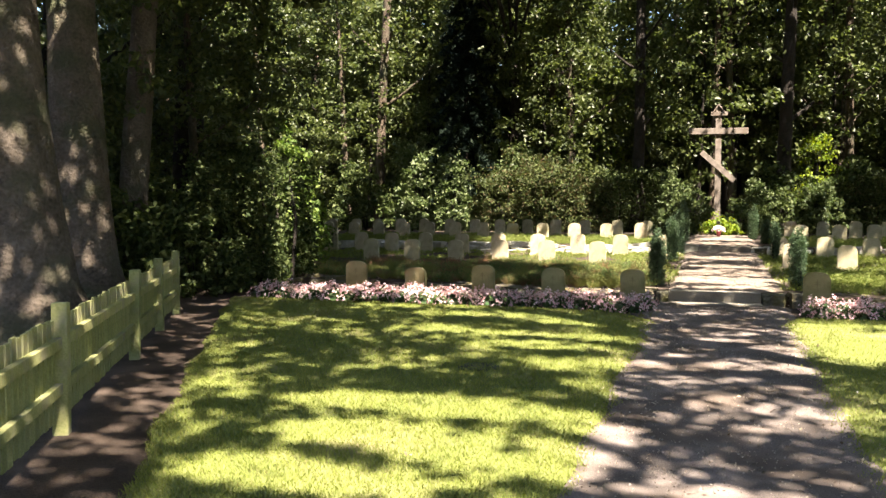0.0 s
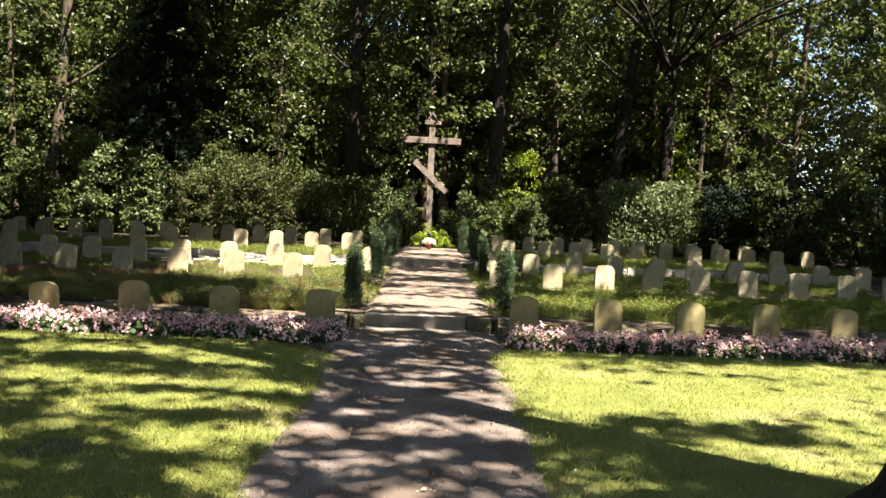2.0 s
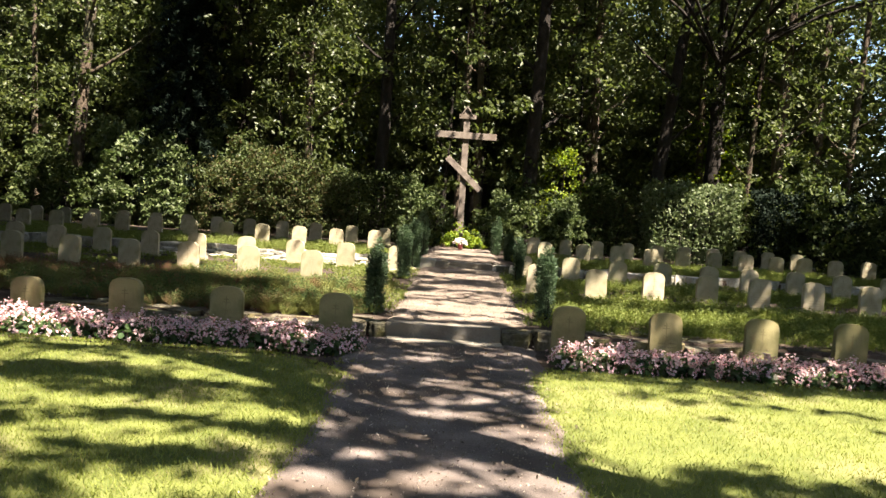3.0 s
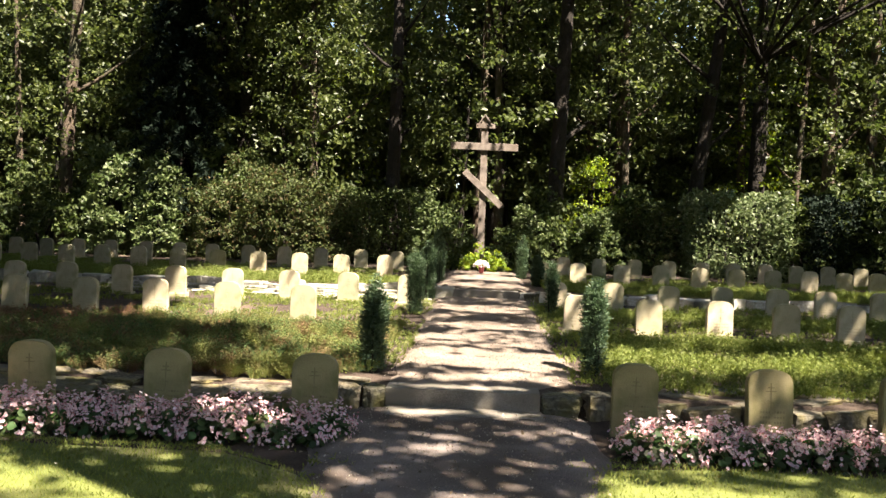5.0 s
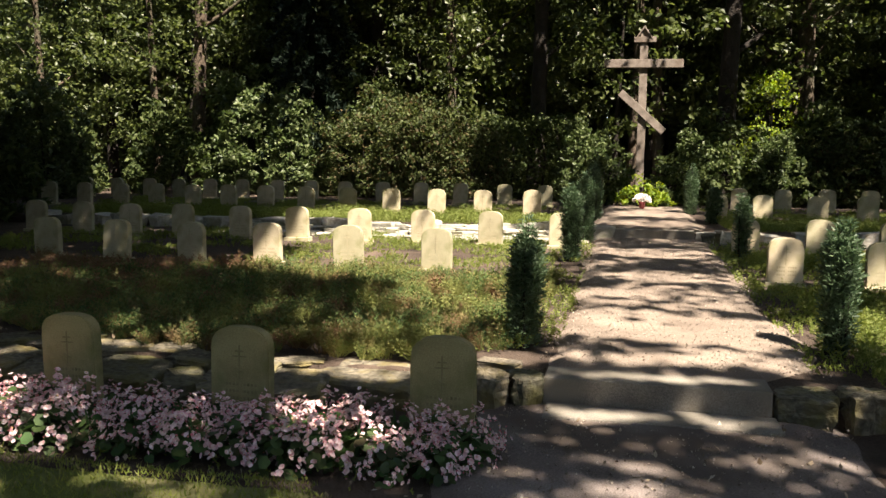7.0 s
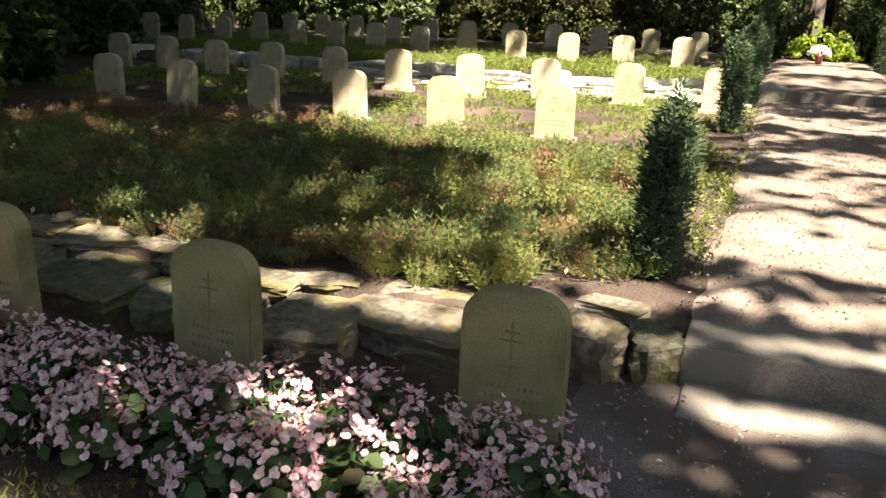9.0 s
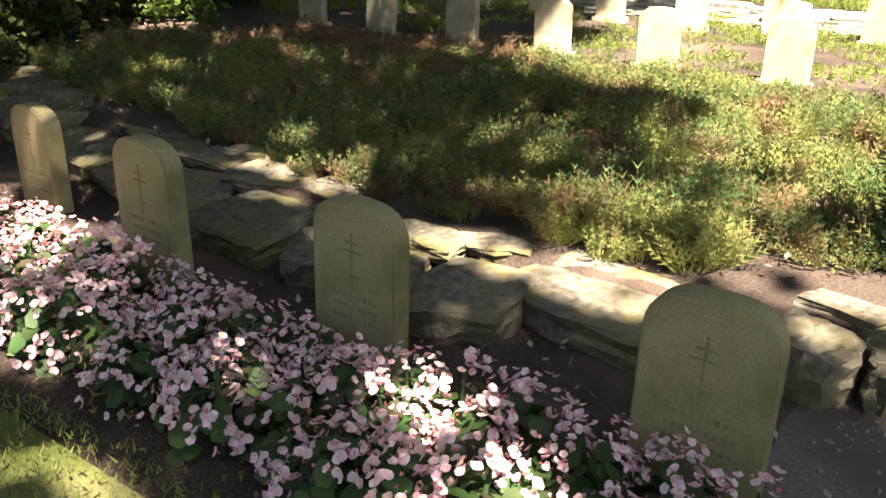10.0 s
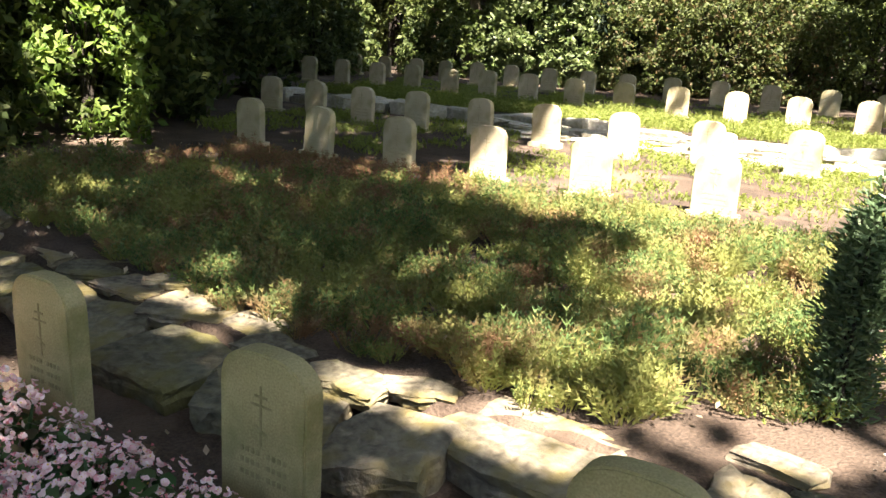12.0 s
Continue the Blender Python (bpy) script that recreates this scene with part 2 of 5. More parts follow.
def tube(points, radii, seg=10, wobble=0.0, seed=0):
    """A tapered tube along points: verts and quads."""
    r = np.random.default_rng(seed)
    pts = [Vector(p) for p in points]
    verts, quads = [], []
    for i, p in enumerate(pts):
        d = (pts[min(i + 1, len(pts) - 1)] - pts[max(i - 1, 0)]).normalized()
        a = d.orthogonal().normalized() if abs(d.z) < 0.9 else Vector((1, 0, 0)).cross(d).normalized()
        b = d.cross(a)
        for k in range(seg):
            w = 2 * math.pi * k / seg
            q = radii[i] * (1 + wobble * r.uniform(-1, 1))
            verts.append(p + (a * math.cos(w) + b * math.sin(w)) * q)
    for i in range(len(pts) - 1):
        for k in range(seg):
            k2 = (k + 1) % seg
            quads.append((i * seg + k, i * seg + k2, (i + 1) * seg + k2, (i + 1) * seg + k))
    return [tuple(v) for v in verts], quads


def join(lists):
    verts, faces, n = [], [], 0
    for v, f in lists:
        verts.extend(v)
        faces.extend(tuple(i + n for i in q) for q in f)
        n += len(v)
    return verts, faces


def rand_dirs(r, n, up=0.0):
    d = r.normal(size=(n, 3))
    d[:, 2] += up
    return d / np.linalg.norm(d, axis=1, keepdims=True)


def leaves(r, centres, length, width, up=0.3, fold=0.25):
    """One folded diamond leaf at each centre, turned at random."""
    n = len(centres)
    a = rand_dirs(r, n, 0.0)
    nor = rand_dirs(r, n, up * 2)
    b = np.cross(nor, a)
    b /= np.linalg.norm(b, axis=1, keepdims=True) + 1e-9
    c = np.cross(a, b)
    s = r.uniform(0.7, 1.25, (n, 1))
    L, W = length * s, width * s
    v = np.stack([centres - a * L * 0.5, centres + b * W * 0.5 + c * W * fold - a * L * 0.06, centres + a * L * 0.5, centres - b * W * 0.5 + c * W * fold - a * L * 0.06], 1)
    base = np.arange(n)[:, None] * 4
    t = np.concatenate([base + [0, 1, 2], base + [0, 2, 3]], 1).reshape(-1, 3)
    return v.reshape(-1, 3), t


def clumps(r, centres, radius, per, squash=0.7):
    """Leaf places gathered in clumps round the given centres."""
    n = len(centres)
    d = rand_dirs(r, n * per) * (r.uniform(0.15, 1, (n * per, 1)) ** 0.6)
    d[:, 2] *= squash
    rad = np.repeat(r.uniform(0.6, 1.3, n) * radius, per)[:, None]
    return np.repeat(centres, per, 0) + d * rad


# ---- ground ----
def ground_z(x, y):
    z = 0.0
    if y > 12.62 + max(0.0, min(-x, 8) - 3.2) * 0.16:
        z = 0.17 + 0.0165 * (y - 12.6)
    if y > 21.0:
        z = 0.445 + 0.006 * min(y - 21, 9)
    return z


def grid_mesh(name, xs_of, ys, z_of, mat, kind_label, category, nx=40):
    verts, quads = [], []
    for y in ys:
        lo, hi = xs_of(y)
        for i in range(nx + 1):
            f = i / nx
            x = lo + (hi - lo) * f
            verts.append((x, y, z_of(x, y, f)))
    w = nx + 1
    for j in range(len(ys) - 1):
        for i in range(nx):
            quads.append((j * w + i, j * w + i + 1, (j + 1) * w + i + 1, (j + 1) * w + i))
    ob = new(name, fast_mesh(name, verts, quads, mat, True))
    return tagged(ob, kind_label, category, kind="structure")


def soft_noise(x, y, s):
    return noise.noise(Vector((x * s, y * s, 0.3)))


xs = sorted(set([-600, -200, -80, -40, -25] + [round(-18 + 0.3 * i, 2) for i in range(121)] + [25, 40, 80, 200, 600]))
ys = sorted(set([-600, -200, -80, -30, -12, -8] + [round(-5 + 0.25 * i, 2) for i in range(145)] + [12.60, 12.64, 20.98, 21.02] + [36, 45, 60, 90, 200, 600]))
gv = [(x, y, ground_z(x, y) + (0.025 * soft_noise(x, y, 0.9) - 0.012 if abs(x) < 20 and -6 < y < 36 else 0)) for y in ys for x in xs]
gw = len(xs)
gq = [(j * gw + i, j * gw + i + 1, (j + 1) * gw + i + 1, (j + 1) * gw + i) for j in range(len(ys) - 1) for i in range(gw - 1)]
tagged(new("ground", fast_mesh("ground", gv, gq, SOIL, True)), "dark bare soil and woodland floor", "ground", kind="structure")


def fence_x(y):
    return -3.88 - (y - 3.81) * 0.54


def edge_wave(y, k):
    return 0.13 * noise.noise(Vector((k, y * 1.1, 0))) + 0.05 * noise.noise(Vector((k, y * 5, 2)))


def lawn_z(x, y, f, y0, y1):
    e = min(f * 9, (1 - f) * 9, (y1 - y) * 3.0, 1.0)
    return 0.005 + 0.05 * max(0.0, e) ** 0.5 + 0.012 * soft_noise(x, y, 1.5) * min(1, e)


LAWN_END = 10.95
lawn_ys = [-4 + (LAWN_END + 4) * (i / 110) for i in range(111)]
left_edge = lambda y: (max(fence_x(y) + 0.72 + 0.8 * edge_wave(y, 3.1), -7.2), -0.52 + edge_wave(y, 7.7) - 0.8 * min(1.0, max(0.0, (y - 10.0) / 0.95)) ** 2)
right_edge = lambda y: (1.03 + edge_wave(y, 1.9) + 0.3 * min(1.0, max(0.0, (y - 10.2) / 0.9)) ** 2, 13.0)
grid_mesh("lawn_1", left_edge, lawn_ys, lambda x, y, f: lawn_z(x, y, f, -4, LAWN_END + edge_wave(x, 5)), LAWN, "mown green lawn with dry patches", "lawn", 60)
grid_mesh("lawn_2", right_edge, lawn_ys, lambda x, y, f: lawn_z(x, y, min(f, 0.5), -4, LAWN_END + 0.16 + edge_wave(x, 5)), LAWN, "mown green lawn with dry patches", "lawn", 60)
grid_mesh("path_1", lambda y: (-0.95 + edge_wave(y, 2.7), 1.45 + edge_wave(y, 6.1)), [-8 + 20.6 * i / 80 for i in range(81)], lambda x, y, f: 0.022 + 0.012 * soft_noise(x, y, 2) - 0.07 * max(0.0, abs(f - 0.5) - 0.33) / 0.17, GRAVEL,
          "grey-brown trodden grit path between lawns", "path", 24)
grid_mesh("path_2", lambda y: (-0.5 + edge_wave(y, 4.4) * min(1, (y - 12.8) * 2), 1.32 + edge_wave(y, 8.8) - 0.42 * max(0.0, 13.35 - y) / 0.53), [12.82 + (20.98 - 12.82) * i / 60 for i in range(61)],
          lambda x, y, f: ground_z(x, y) + (0.026 + 0.012 * soft_noise(x, y, 2)) * min(1.0, 0.35 + max(0.0, y - 12.88) * 2) - 0.06 * max(0, abs(f - 0.5) - 0.40) / 0.10, SANDY, "pale sandy grit path on the terrace", "path", 24)
grid_mesh("path_3", lambda y: (-0.5 + edge_wave(y, 4.4), 1.32 + edge_wave(y, 8.8)), [21.27 + 6.5 * i / 30 for i in range(31)],
          lambda x, y, f: ground_z(x, y) + 0.026 + 0.012 * soft_noise(x, y, 2) - 0.05 * max(0, abs(f - 0.5) - 0.42) / 0.08, SANDY, "pale sandy grit path before the cross", "path", 24)

# ---- steps ----
def kerb_step(name, y, z0, z1, x0, x1, label):
    bm = box((x1 - x0, 0.30, z1 - z0 + 0.12), ((x0 + x1) / 2, y + 0.15, (z1 + z0 - 0.12) / 2), 0.012)
    ob = part(name, bm, CONCRETE)
    return tagged(ob, label, "step", kind="structure")


kerb_step("step_1", 12.58, 0.0, 0.185, -0.44, 0.88, "worn grey concrete step at the terrace edge")
kerb_step("step_3", 12.28, 0.0, 0.036, -0.42, 0.90, "low worn concrete slab before the step")
kerb_step("step_2", 20.98, 0.24, 0.462, -0.36, 1.06, "pale concrete step before the cross")

# ---- headstones ----
def slab_bmesh(w=0.35, h=0.56, t=0.085, sink=0.12):
    """An upright slab with rounded shoulders and a low arched head."""
    bm = bmesh.new()
    pts = [(-w / 2, -sink), (w / 2, -sink)]
    n = 14
    for i in range(n + 1):
        a = math.pi * i / n
        c, s_ = math.cos(a), math.sin(a)
        px = w / 2 * math.copysign(abs(c) ** 0.72, c)
        pz = h - 0.13 + 0.13 * abs(s_) ** 0.8
        pts.append((px, pz))
    front = [bm.verts.new((x, -t / 2, z)) for x, z in pts]
    face = bm.faces.new(front)
    ext = bmesh.ops.extrude_face_region(bm, geom=[face])
    bmesh.ops.translate(bm, verts=[v for v in ext["geom"] if isinstance(v, bmesh.types.BMVert)], vec=(0, t, 0))
    bmesh.ops.recalc_face_normals(bm, faces=bm.faces[:])
    edges = [e for e in bm.edges if len(e.link_faces) == 2 and e.calc_face_angle() > 1.2 and max(v.co.z for v in e.verts) > 0]
    bmesh.ops.bevel(bm, geom=edges, offset=0.007, segments=2, affect="EDGES")
    return bm


def bars(spec, t=0.085):
    """Thin darker strokes laid on the front of a slab for its carving: (x, z, width, height, slope)."""
    bm = bmesh.new()
    for x, z, w, h, a in spec:
        m = Matrix.Translation((x, -t / 2 - 0.0006, z)) @ Matrix.Rotation(radians(a), 4, "Y") @ Matrix.Diagonal((w, 0.003, h, 1))
        bmesh.ops.create_cube(bm, size=1, matrix=m)
    return bm


CROSS_STROKES = [(0, 0.36, 0.008, 0.20, 0), (0, 0.425, 0.052, 0.007, 0), (0, 0.395, 0.085, 0.007, 0), (0, 0.315, 0.05, 0.007, 28)]
LETTER_STROKES = [(-0.10 + 0.022 * i, z, 0.013, 0.016, 0) for z in (0.235, 0.195, 0.155) for i in range(10) if (i * 7 + int(z * 1000)) % 5]


def headstone(mat, label, plinth):
    top = thing("headstone", Matrix(), label, "headstone", "rows of headstones")
    part("slab", slab_bmesh(h=0.49 if plinth else 0.56), mat, top)
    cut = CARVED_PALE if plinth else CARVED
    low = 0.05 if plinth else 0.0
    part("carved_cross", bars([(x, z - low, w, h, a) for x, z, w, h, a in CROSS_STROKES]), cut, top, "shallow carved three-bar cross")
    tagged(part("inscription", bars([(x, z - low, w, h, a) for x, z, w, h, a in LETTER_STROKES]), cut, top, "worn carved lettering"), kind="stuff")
    if plinth:
        part("base", box((0.40, 0.17, 0.09), (0, 0, -0.015), 0.010), SANDSTONE, top, "pale stone footing")
    return top


front_stone = headstone(MOSSY, "algae-stained sandstone headstone with rounded top, beside begonias", False)
row_stone = headstone(SANDSTONE, "pale sandstone headstone with rounded top on terrace", True)
ROWS = [
    (11.87, front_stone, [-3.15, -2.08, -0.91]), (12.10, front_stone, [-5.36, -4.32]), (12.05, front_stone, [1.57, 2.62, 3.63, 4.57, 5.55, 6.5, 7.45]),
    (16.84, row_stone, [-7.05, -6.09, -5.09, -4.11, -3.1, -2.06, 1.65, 2.62, 3.55, 4.42, 5.27, 6.15, 7.05, 7.95, 8.8]),
    (19.53, row_stone, [-9.28, -8.45, -7.61, -6.69, -5.74, -4.8, -3.83, -2.86, -1.87, -0.86, 1.61, 2.54, 3.45, 4.33, 5.21, 6.0, 6.9, 7.8, 8.7, 9.6]),
    (23.75, row_stone, [-12.2, -11.35, -10.48, -9.65, -8.81, -8.0, -7.18, -6.32, -5.43, -4.53, -3.61, -2.69, -1.74, 1.65, 2.44, 3.37, 4.21, 5.02, 5.8, 6.57, 7.33, 8.06, 8.76, 9.5, 10.3]),
    (27.2, row_stone, [-14.6, -13.7, -12.8, -11.9, -11.05, -10.22, -9.35, -8.42, -7.52, -6.65, -5.7, -4.76, -3.8, -2.76, -1.82, 2.45, 3.36, 4.26, 5.12, 5.96, 6.74, 7.54, 8.3, 9.1, 9.9]),
]
for y, model, places in ROWS:
    for x in places:
        m = pose(x, y + rng.uniform(-0.02, 0.02), ground_z(x, y) + rng.uniform(-0.012, 0.012), rng.uniform(-2.5, 2), rng.uniform(-1.6, 1.6), rng.uniform(-4, 4))
        copy_thing(model, Matrix.Translation((0, 0, -0.06 if x == -4.32 else 0)) @ m)
for model in (front_stone, row_stone):
    for o in (*model.children_recursive, model):
        bpy.data.objects.remove(o)

# ---- cross ----
cross = thing("orthodox_cross", pose(0.32, 29.0, 0.5), "tall weathered wooden three-bar cross above the graves", "cross")
part("post", box((0.19, 0.19, 4.3), (0, 0, 2.05), 0.012), CROSSWOOD, cross)
part("crossbar", box((1.86, 0.10, 0.20), (0, -0.11, 3.39), 0.010, Matrix.Rotation(radians(0.5), 4, "Y")), CROSSWOOD, cross)
part("footrest", box((1.42, 0.10, 0.18), (0.0, -0.11, 2.23), 0.010, Matrix.Rotation(radians(42), 4, "Y")), CROSSWOOD, cross, "slanting lower beam")
part("title_board", box((0.52, 0.07, 0.13), (0.02, -0.10, 3.96), 0.008), CROSSWOOD, cross, "short upper beam")
for side in (-1, 1):
    part("gable_board", box((0.36, 0.26, 0.035), (side * 0.10, -0.02, 4.12), 0.006, Matrix.Rotation(radians(side * 56), 4, "Y")), CROSSWOOD, cross, "little roof board")

# ---- fence ----
f0, f1 = Vector((-2.50, 1.26, 0)), Vector((-7.0, 9.59, 0))
along = (f1 - f0).normalized()
yaw = math.degrees(math.atan2(along.y, along.x))
fence = thing("picket_fence", Matrix(), "low wooden picket fence, green with algae, beside trees", "fence")
for s_at in (0.1, 2.9, 5.73, 7.5, 9.1):
    p = f0 + along * s_at
    bm = box((0.10, 0.10, 1.0), (0, 0, 0.36), 0.012)
    ob = part("post", bm, FENCE, fence)
    ob.matrix_world = pose(p.x, p.y, 0, rng.uniform(-1.5, 1.5), rng.uniform(-1.5, 1.5), yaw)
for z in (0.30, 0.60):
    mid = (f0 + f1) / 2
    ob = part("rail", box(((f1 - f0).length, 0.045, 0.075), (0, 0, 0), 0.006), FENCE, fence)
    ob.matrix_world = pose(mid.x, mid.y, z, 0, 0, yaw)
bm = box((0.078, 0.02, 0.68), (0, 0.036, 0.42), 0.004)
picket = bpy.data.meshes.new("picket")
bm.to_mesh(picket)
bm.free()
picket.materials.append(FENCE)
for i in range(int((f1 - f0).length / 0.104)):
    p = f0 + along * (0.05 + i * 0.104)
    ob = mesh_part("picket", picket, fence)
    ob.matrix_world = pose(p.x, p.y, rng.uniform(-0.012, 0.012), 0, rng.uniform(-0.8, 0.8), yaw)

# ---- trees ----
def trunk_mesh(height, r0, r1, lean=(0, 0), flare=1.7, limbs=5, limb_from=0.35, seed=0, mat=BARK, seg=14):
    r = np.random.default_rng(seed)
    n = 14
    pts, rad = [], []
    for i in range(n):
        f = i / (n - 1)
        z = -0.25 + (height + 0.25) * f
        wob = 0.05 * r0 * 8 * math.sin(f * 5 + seed)
        pts.append((lean[0] * f + wob * 0.4, lean[1] * f + wob * 0.2, z))
        rad.append((r0 + (r1 - r0) * f) * (1 + (flare - 1) * math.exp(-max(z, 0) / 0.35)))
    bits = [tube(pts, rad, seg, 0.06, seed)]
    for k in range(limbs):
        f = limb_from + (1 - limb_from) * (k + r.uniform(0, 0.8)) / limbs
        i = min(int(f * (n - 1)), n - 2)
        a = k * 2.4 + r.uniform(0, 1)
        p = Vector(pts[i])
        L = r.uniform(1.2, 2.6) * (1.2 - 0.5 * f)
        line = [p + Vector((math.cos(a) * L * q, math.sin(a) * L * q, L * (0.55 * q + 0.25 * q * q))) for q in (0, 0.35, 0.7, 1.0)]
        rr = rad[i] * 0.42
        bits.append(tube(line, [rr, rr * 0.7, rr * 0.45, rr * 0.15], 6, 0.05, seed + k))
    return [fast_mesh("limb" if k else "trunk", v, q, mat, True) for k, (v, q) in enumerate(bits)]


def stand(top, meshes):
    for k, me in enumerate(meshes):
        mesh_part("limb" if k else "trunk", me, top)


def crown_mesh(height, low, spread, n_clumps, per, leaf, seed, mat=FOREST_LEAF, radius=0.55, hollow=0.35, lean=(0, 0)):
    r = np.random.default_rng(seed)
    f = r.uniform(0, 1, n_clumps) ** 0.8
    z = low + (height - low) * f
    wide = spread * (0.45 + 0.9 * np.sin(np.pi * np.clip(f * 0.85 + 0.15, 0, 1)))
    a, q = r.uniform(0, 2 * np.pi, n_clumps), np.sqrt(r.uniform(hollow ** 2, 1, n_clumps))
    c = np.stack([np.cos(a) * wide * q + lean[0] * z / height, np.sin(a) * wide * q + lean[1] * z / height, z], 1)
    c += r.normal(0, 0.25, c.shape)
    v, t = leaves(r, clumps(r, c, radius, per, 0.55), leaf, leaf * 0.62)
    return fast_mesh("crown", v, t, mat)


def tree(name, label, height, r0, spread, low, n_clumps, per, leaf, seed, bark=BARK, mat=FOREST_LEAF, limbs=6, category="tree", lean=(0.3, 0.1)):
    top = thing(name, Matrix(), label, category, "woodland round the graves")
    stand(top, trunk_mesh(height * 0.92, r0, r0 * 0.3, lean, 1.5, limbs, 0.3, seed, bark))
    mesh_part("crown", crown_mesh(height, low, spread, n_clumps, per, leaf, seed + 50, mat, lean=lean), top)
    return top


def drop_model(model):
    for o in (*model.children_recursive, model):
        bpy.data.objects.remove(o)


def scatter(model, places):
    for x, y, turn, size in places:
        copy_thing(model, pose(x, y, ground_z(x, y), 0, 0, turn) @ Matrix.Diagonal((size, size, size, 1)))
    drop_model(model)


broad_a = tree("broadleaf_tree", "tall broadleaf woodland tree, trunk coloured dark as in shade", 13, 0.22, 2.5, 2.4, 260, 36, 0.18, 3, SHADE_BARK, lean=(0.5, 0.2))
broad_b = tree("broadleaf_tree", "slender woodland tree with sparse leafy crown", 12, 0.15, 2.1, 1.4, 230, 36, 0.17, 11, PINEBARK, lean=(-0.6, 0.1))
broad_c = tree("broadleaf_tree", "thick woodland tree, bark coloured dark as in shade", 14, 0.30, 2.8, 4.2, 190, 34, 0.18, 23, SHADE_BARK, lean=(0.2, -0.2))
r5 = np.random.default_rng(5)


def belt(y_of, x0, x1, step, sway, size=(0.85, 1.2)):
    out, x = [], x0
    while x < x1:
        out.append((x + r5.uniform(-sway, sway), y_of(x) + r5.uniform(-sway, sway) * 1.2, r5.uniform(0, 360), r5.uniform(*size)))
        x += step
    return out


back_a = belt(lambda x: 33.6, -20, 2, 4.2, 1.2) + belt(lambda x: 39, -26, 28, 4.8, 1.5, (1.0, 1.4)) + belt(lambda x: 55, -44, 46, 6.5, 2, (1.3, 1.8))
back_b = belt(lambda x: 32.2, -18, 20, 4.6, 1.1) + belt(lambda x: 36, -22, 24, 4.0, 1.3) + belt(lambda x: 47, -36, 38, 3.6, 2, (1.2, 1.7))
back_c = belt(lambda x: 35, -19, 24, 5.6, 1.2)
# both flanks of the clearing
back_a += [(-12.5, 17.5, 40, 1.0), (-15.5, 21, 120, 1.1), (-18, 25.5, 200, 1.0), (-12, 12.5, 10, 1.0), (-19, 15, 90, 1.1), (17.5, 15, 80, 1.1), (24, 30, 33, 1.2), (25, 23, 140, 1.2)]
back_b += [(-10.6, 15.6, 20, 0.8), (-13.6, 19.6, 70, 0.9), (-17, 23.2, 160, 0.9), (-10.5, 10, 220, 0.9), (-14, 8, 250, 1), (21, 26.8, 200, 0.9), (16.5, 11, 70, 1)]
back_c += [(-14.5, 14.5, 0, 1.0), (-21, 19, 0, 1.1), (19, 33, 0, 1.0)]
# behind the walk
back_a += [(x, y, 50 * x, 1.0) for x, y in ((-13, -8), (-6, -17), (2, -19), (10, -18), (18, -12), (21, -2), (-15, 1))]
gap = lambda p: not (34 < p[1] < 60 and 0.40 < (p[0] - 1) / (p[1] - 3) < 0.54)
back_a, back_b, back_c = (list(filter(gap, b)) for b in (back_a, back_b, back_c))
# the three great trunks at the edge stand free of nearer crowns
clear = lambda p: p[1] > 33.8 or p[1] < 30 or min(abs(p[0] - q) for q in (2.5, 6.9, -2.5)) > 1.9
back_a, back_b = list(filter(clear, back_a)), list(filter(clear, back_b))
scatter(broad_a, back_a)
scatter(broad_b, back_b)
scatter(broad_c, back_c)

# deep undergrowth and the far wood
under = tree("young_beech", "low dense young beech in the wood", 5.5, 0.06, 1.9, 0.1, 190, 30, 0.20, 37, SHADE_BARK, FOREST_LEAF, 5)
scatter(under, belt(lambda x: 35.0, -24, 26, 2.6, 0.9, (0.8, 1.3)) + list(filter(gap, belt(lambda x: 42, -32, 34, 3.2, 1.2, (1.2, 1.8)))) + [(-16, 18.5, 0, 0.9), (-19, 22.5, 9, 1), (-20, 28, 60, 1.1), (-13.5, 13, 80, 0.9), (-12, 9.2, 20, 0.9), (18, 24.5, 0, 0.8), (19, 19, 50, 0.8), (20, 30, 50, 0.9)])
rf = np.random.default_rng(55)
n_far = 12000
ang = rf.uniform(0, 2 * np.pi, n_far)
far = np.stack([np.cos(ang) * rf.uniform(62, 72, n_far), 15 + np.sin(ang) * rf.uniform(62, 72, n_far), rf.uniform(0, 1, n_far) ** 1.6 * 17], 1)
far = far[(np.abs((far[:, 0] - 1) / np.maximum(far[:, 1] - 3, 1) - 0.465) > 0.06) | (far[:, 2] < 2.0) | (rf.uniform(0, 1, n_far) < 0.25)]
v, t = leaves(rf, far, 2.4, 1.7, 0.2)
tagged(new("far_wood", fast_mesh("far_wood", v, t, FOREST_LEAF)), "distant dark mass of woodland leaves", "woodland", kind="stuff")

# leafy middle storey that closes the wood's edge
middle = tree("hornbeam", "leafy young hornbeam at the sunlit wood's edge", 9.5, 0.09, 1.5, 2.2, 170, 30, 0.16, 57, SHADE_BARK, FOREST_LEAF, 7, lean=(0.4, 0))
scatter(middle, [(-13.6, 32.3, 10, 1.0), (-11.2, 33.0, 90, 1.1), (-6.0, 32.6, 170, 1.05), (-4.9, 32.3, 250, 0.95), (-0.4, 32.6, 40, 1.0), (1.2, 34.4, 130, 1.15), (4.5, 33.2, 210, 1.0), (7.2, 34.5, 300, 1.0), (9.4, 35.5, 60, 0.9), (-8.4, 34.2, 330, 1.2)])

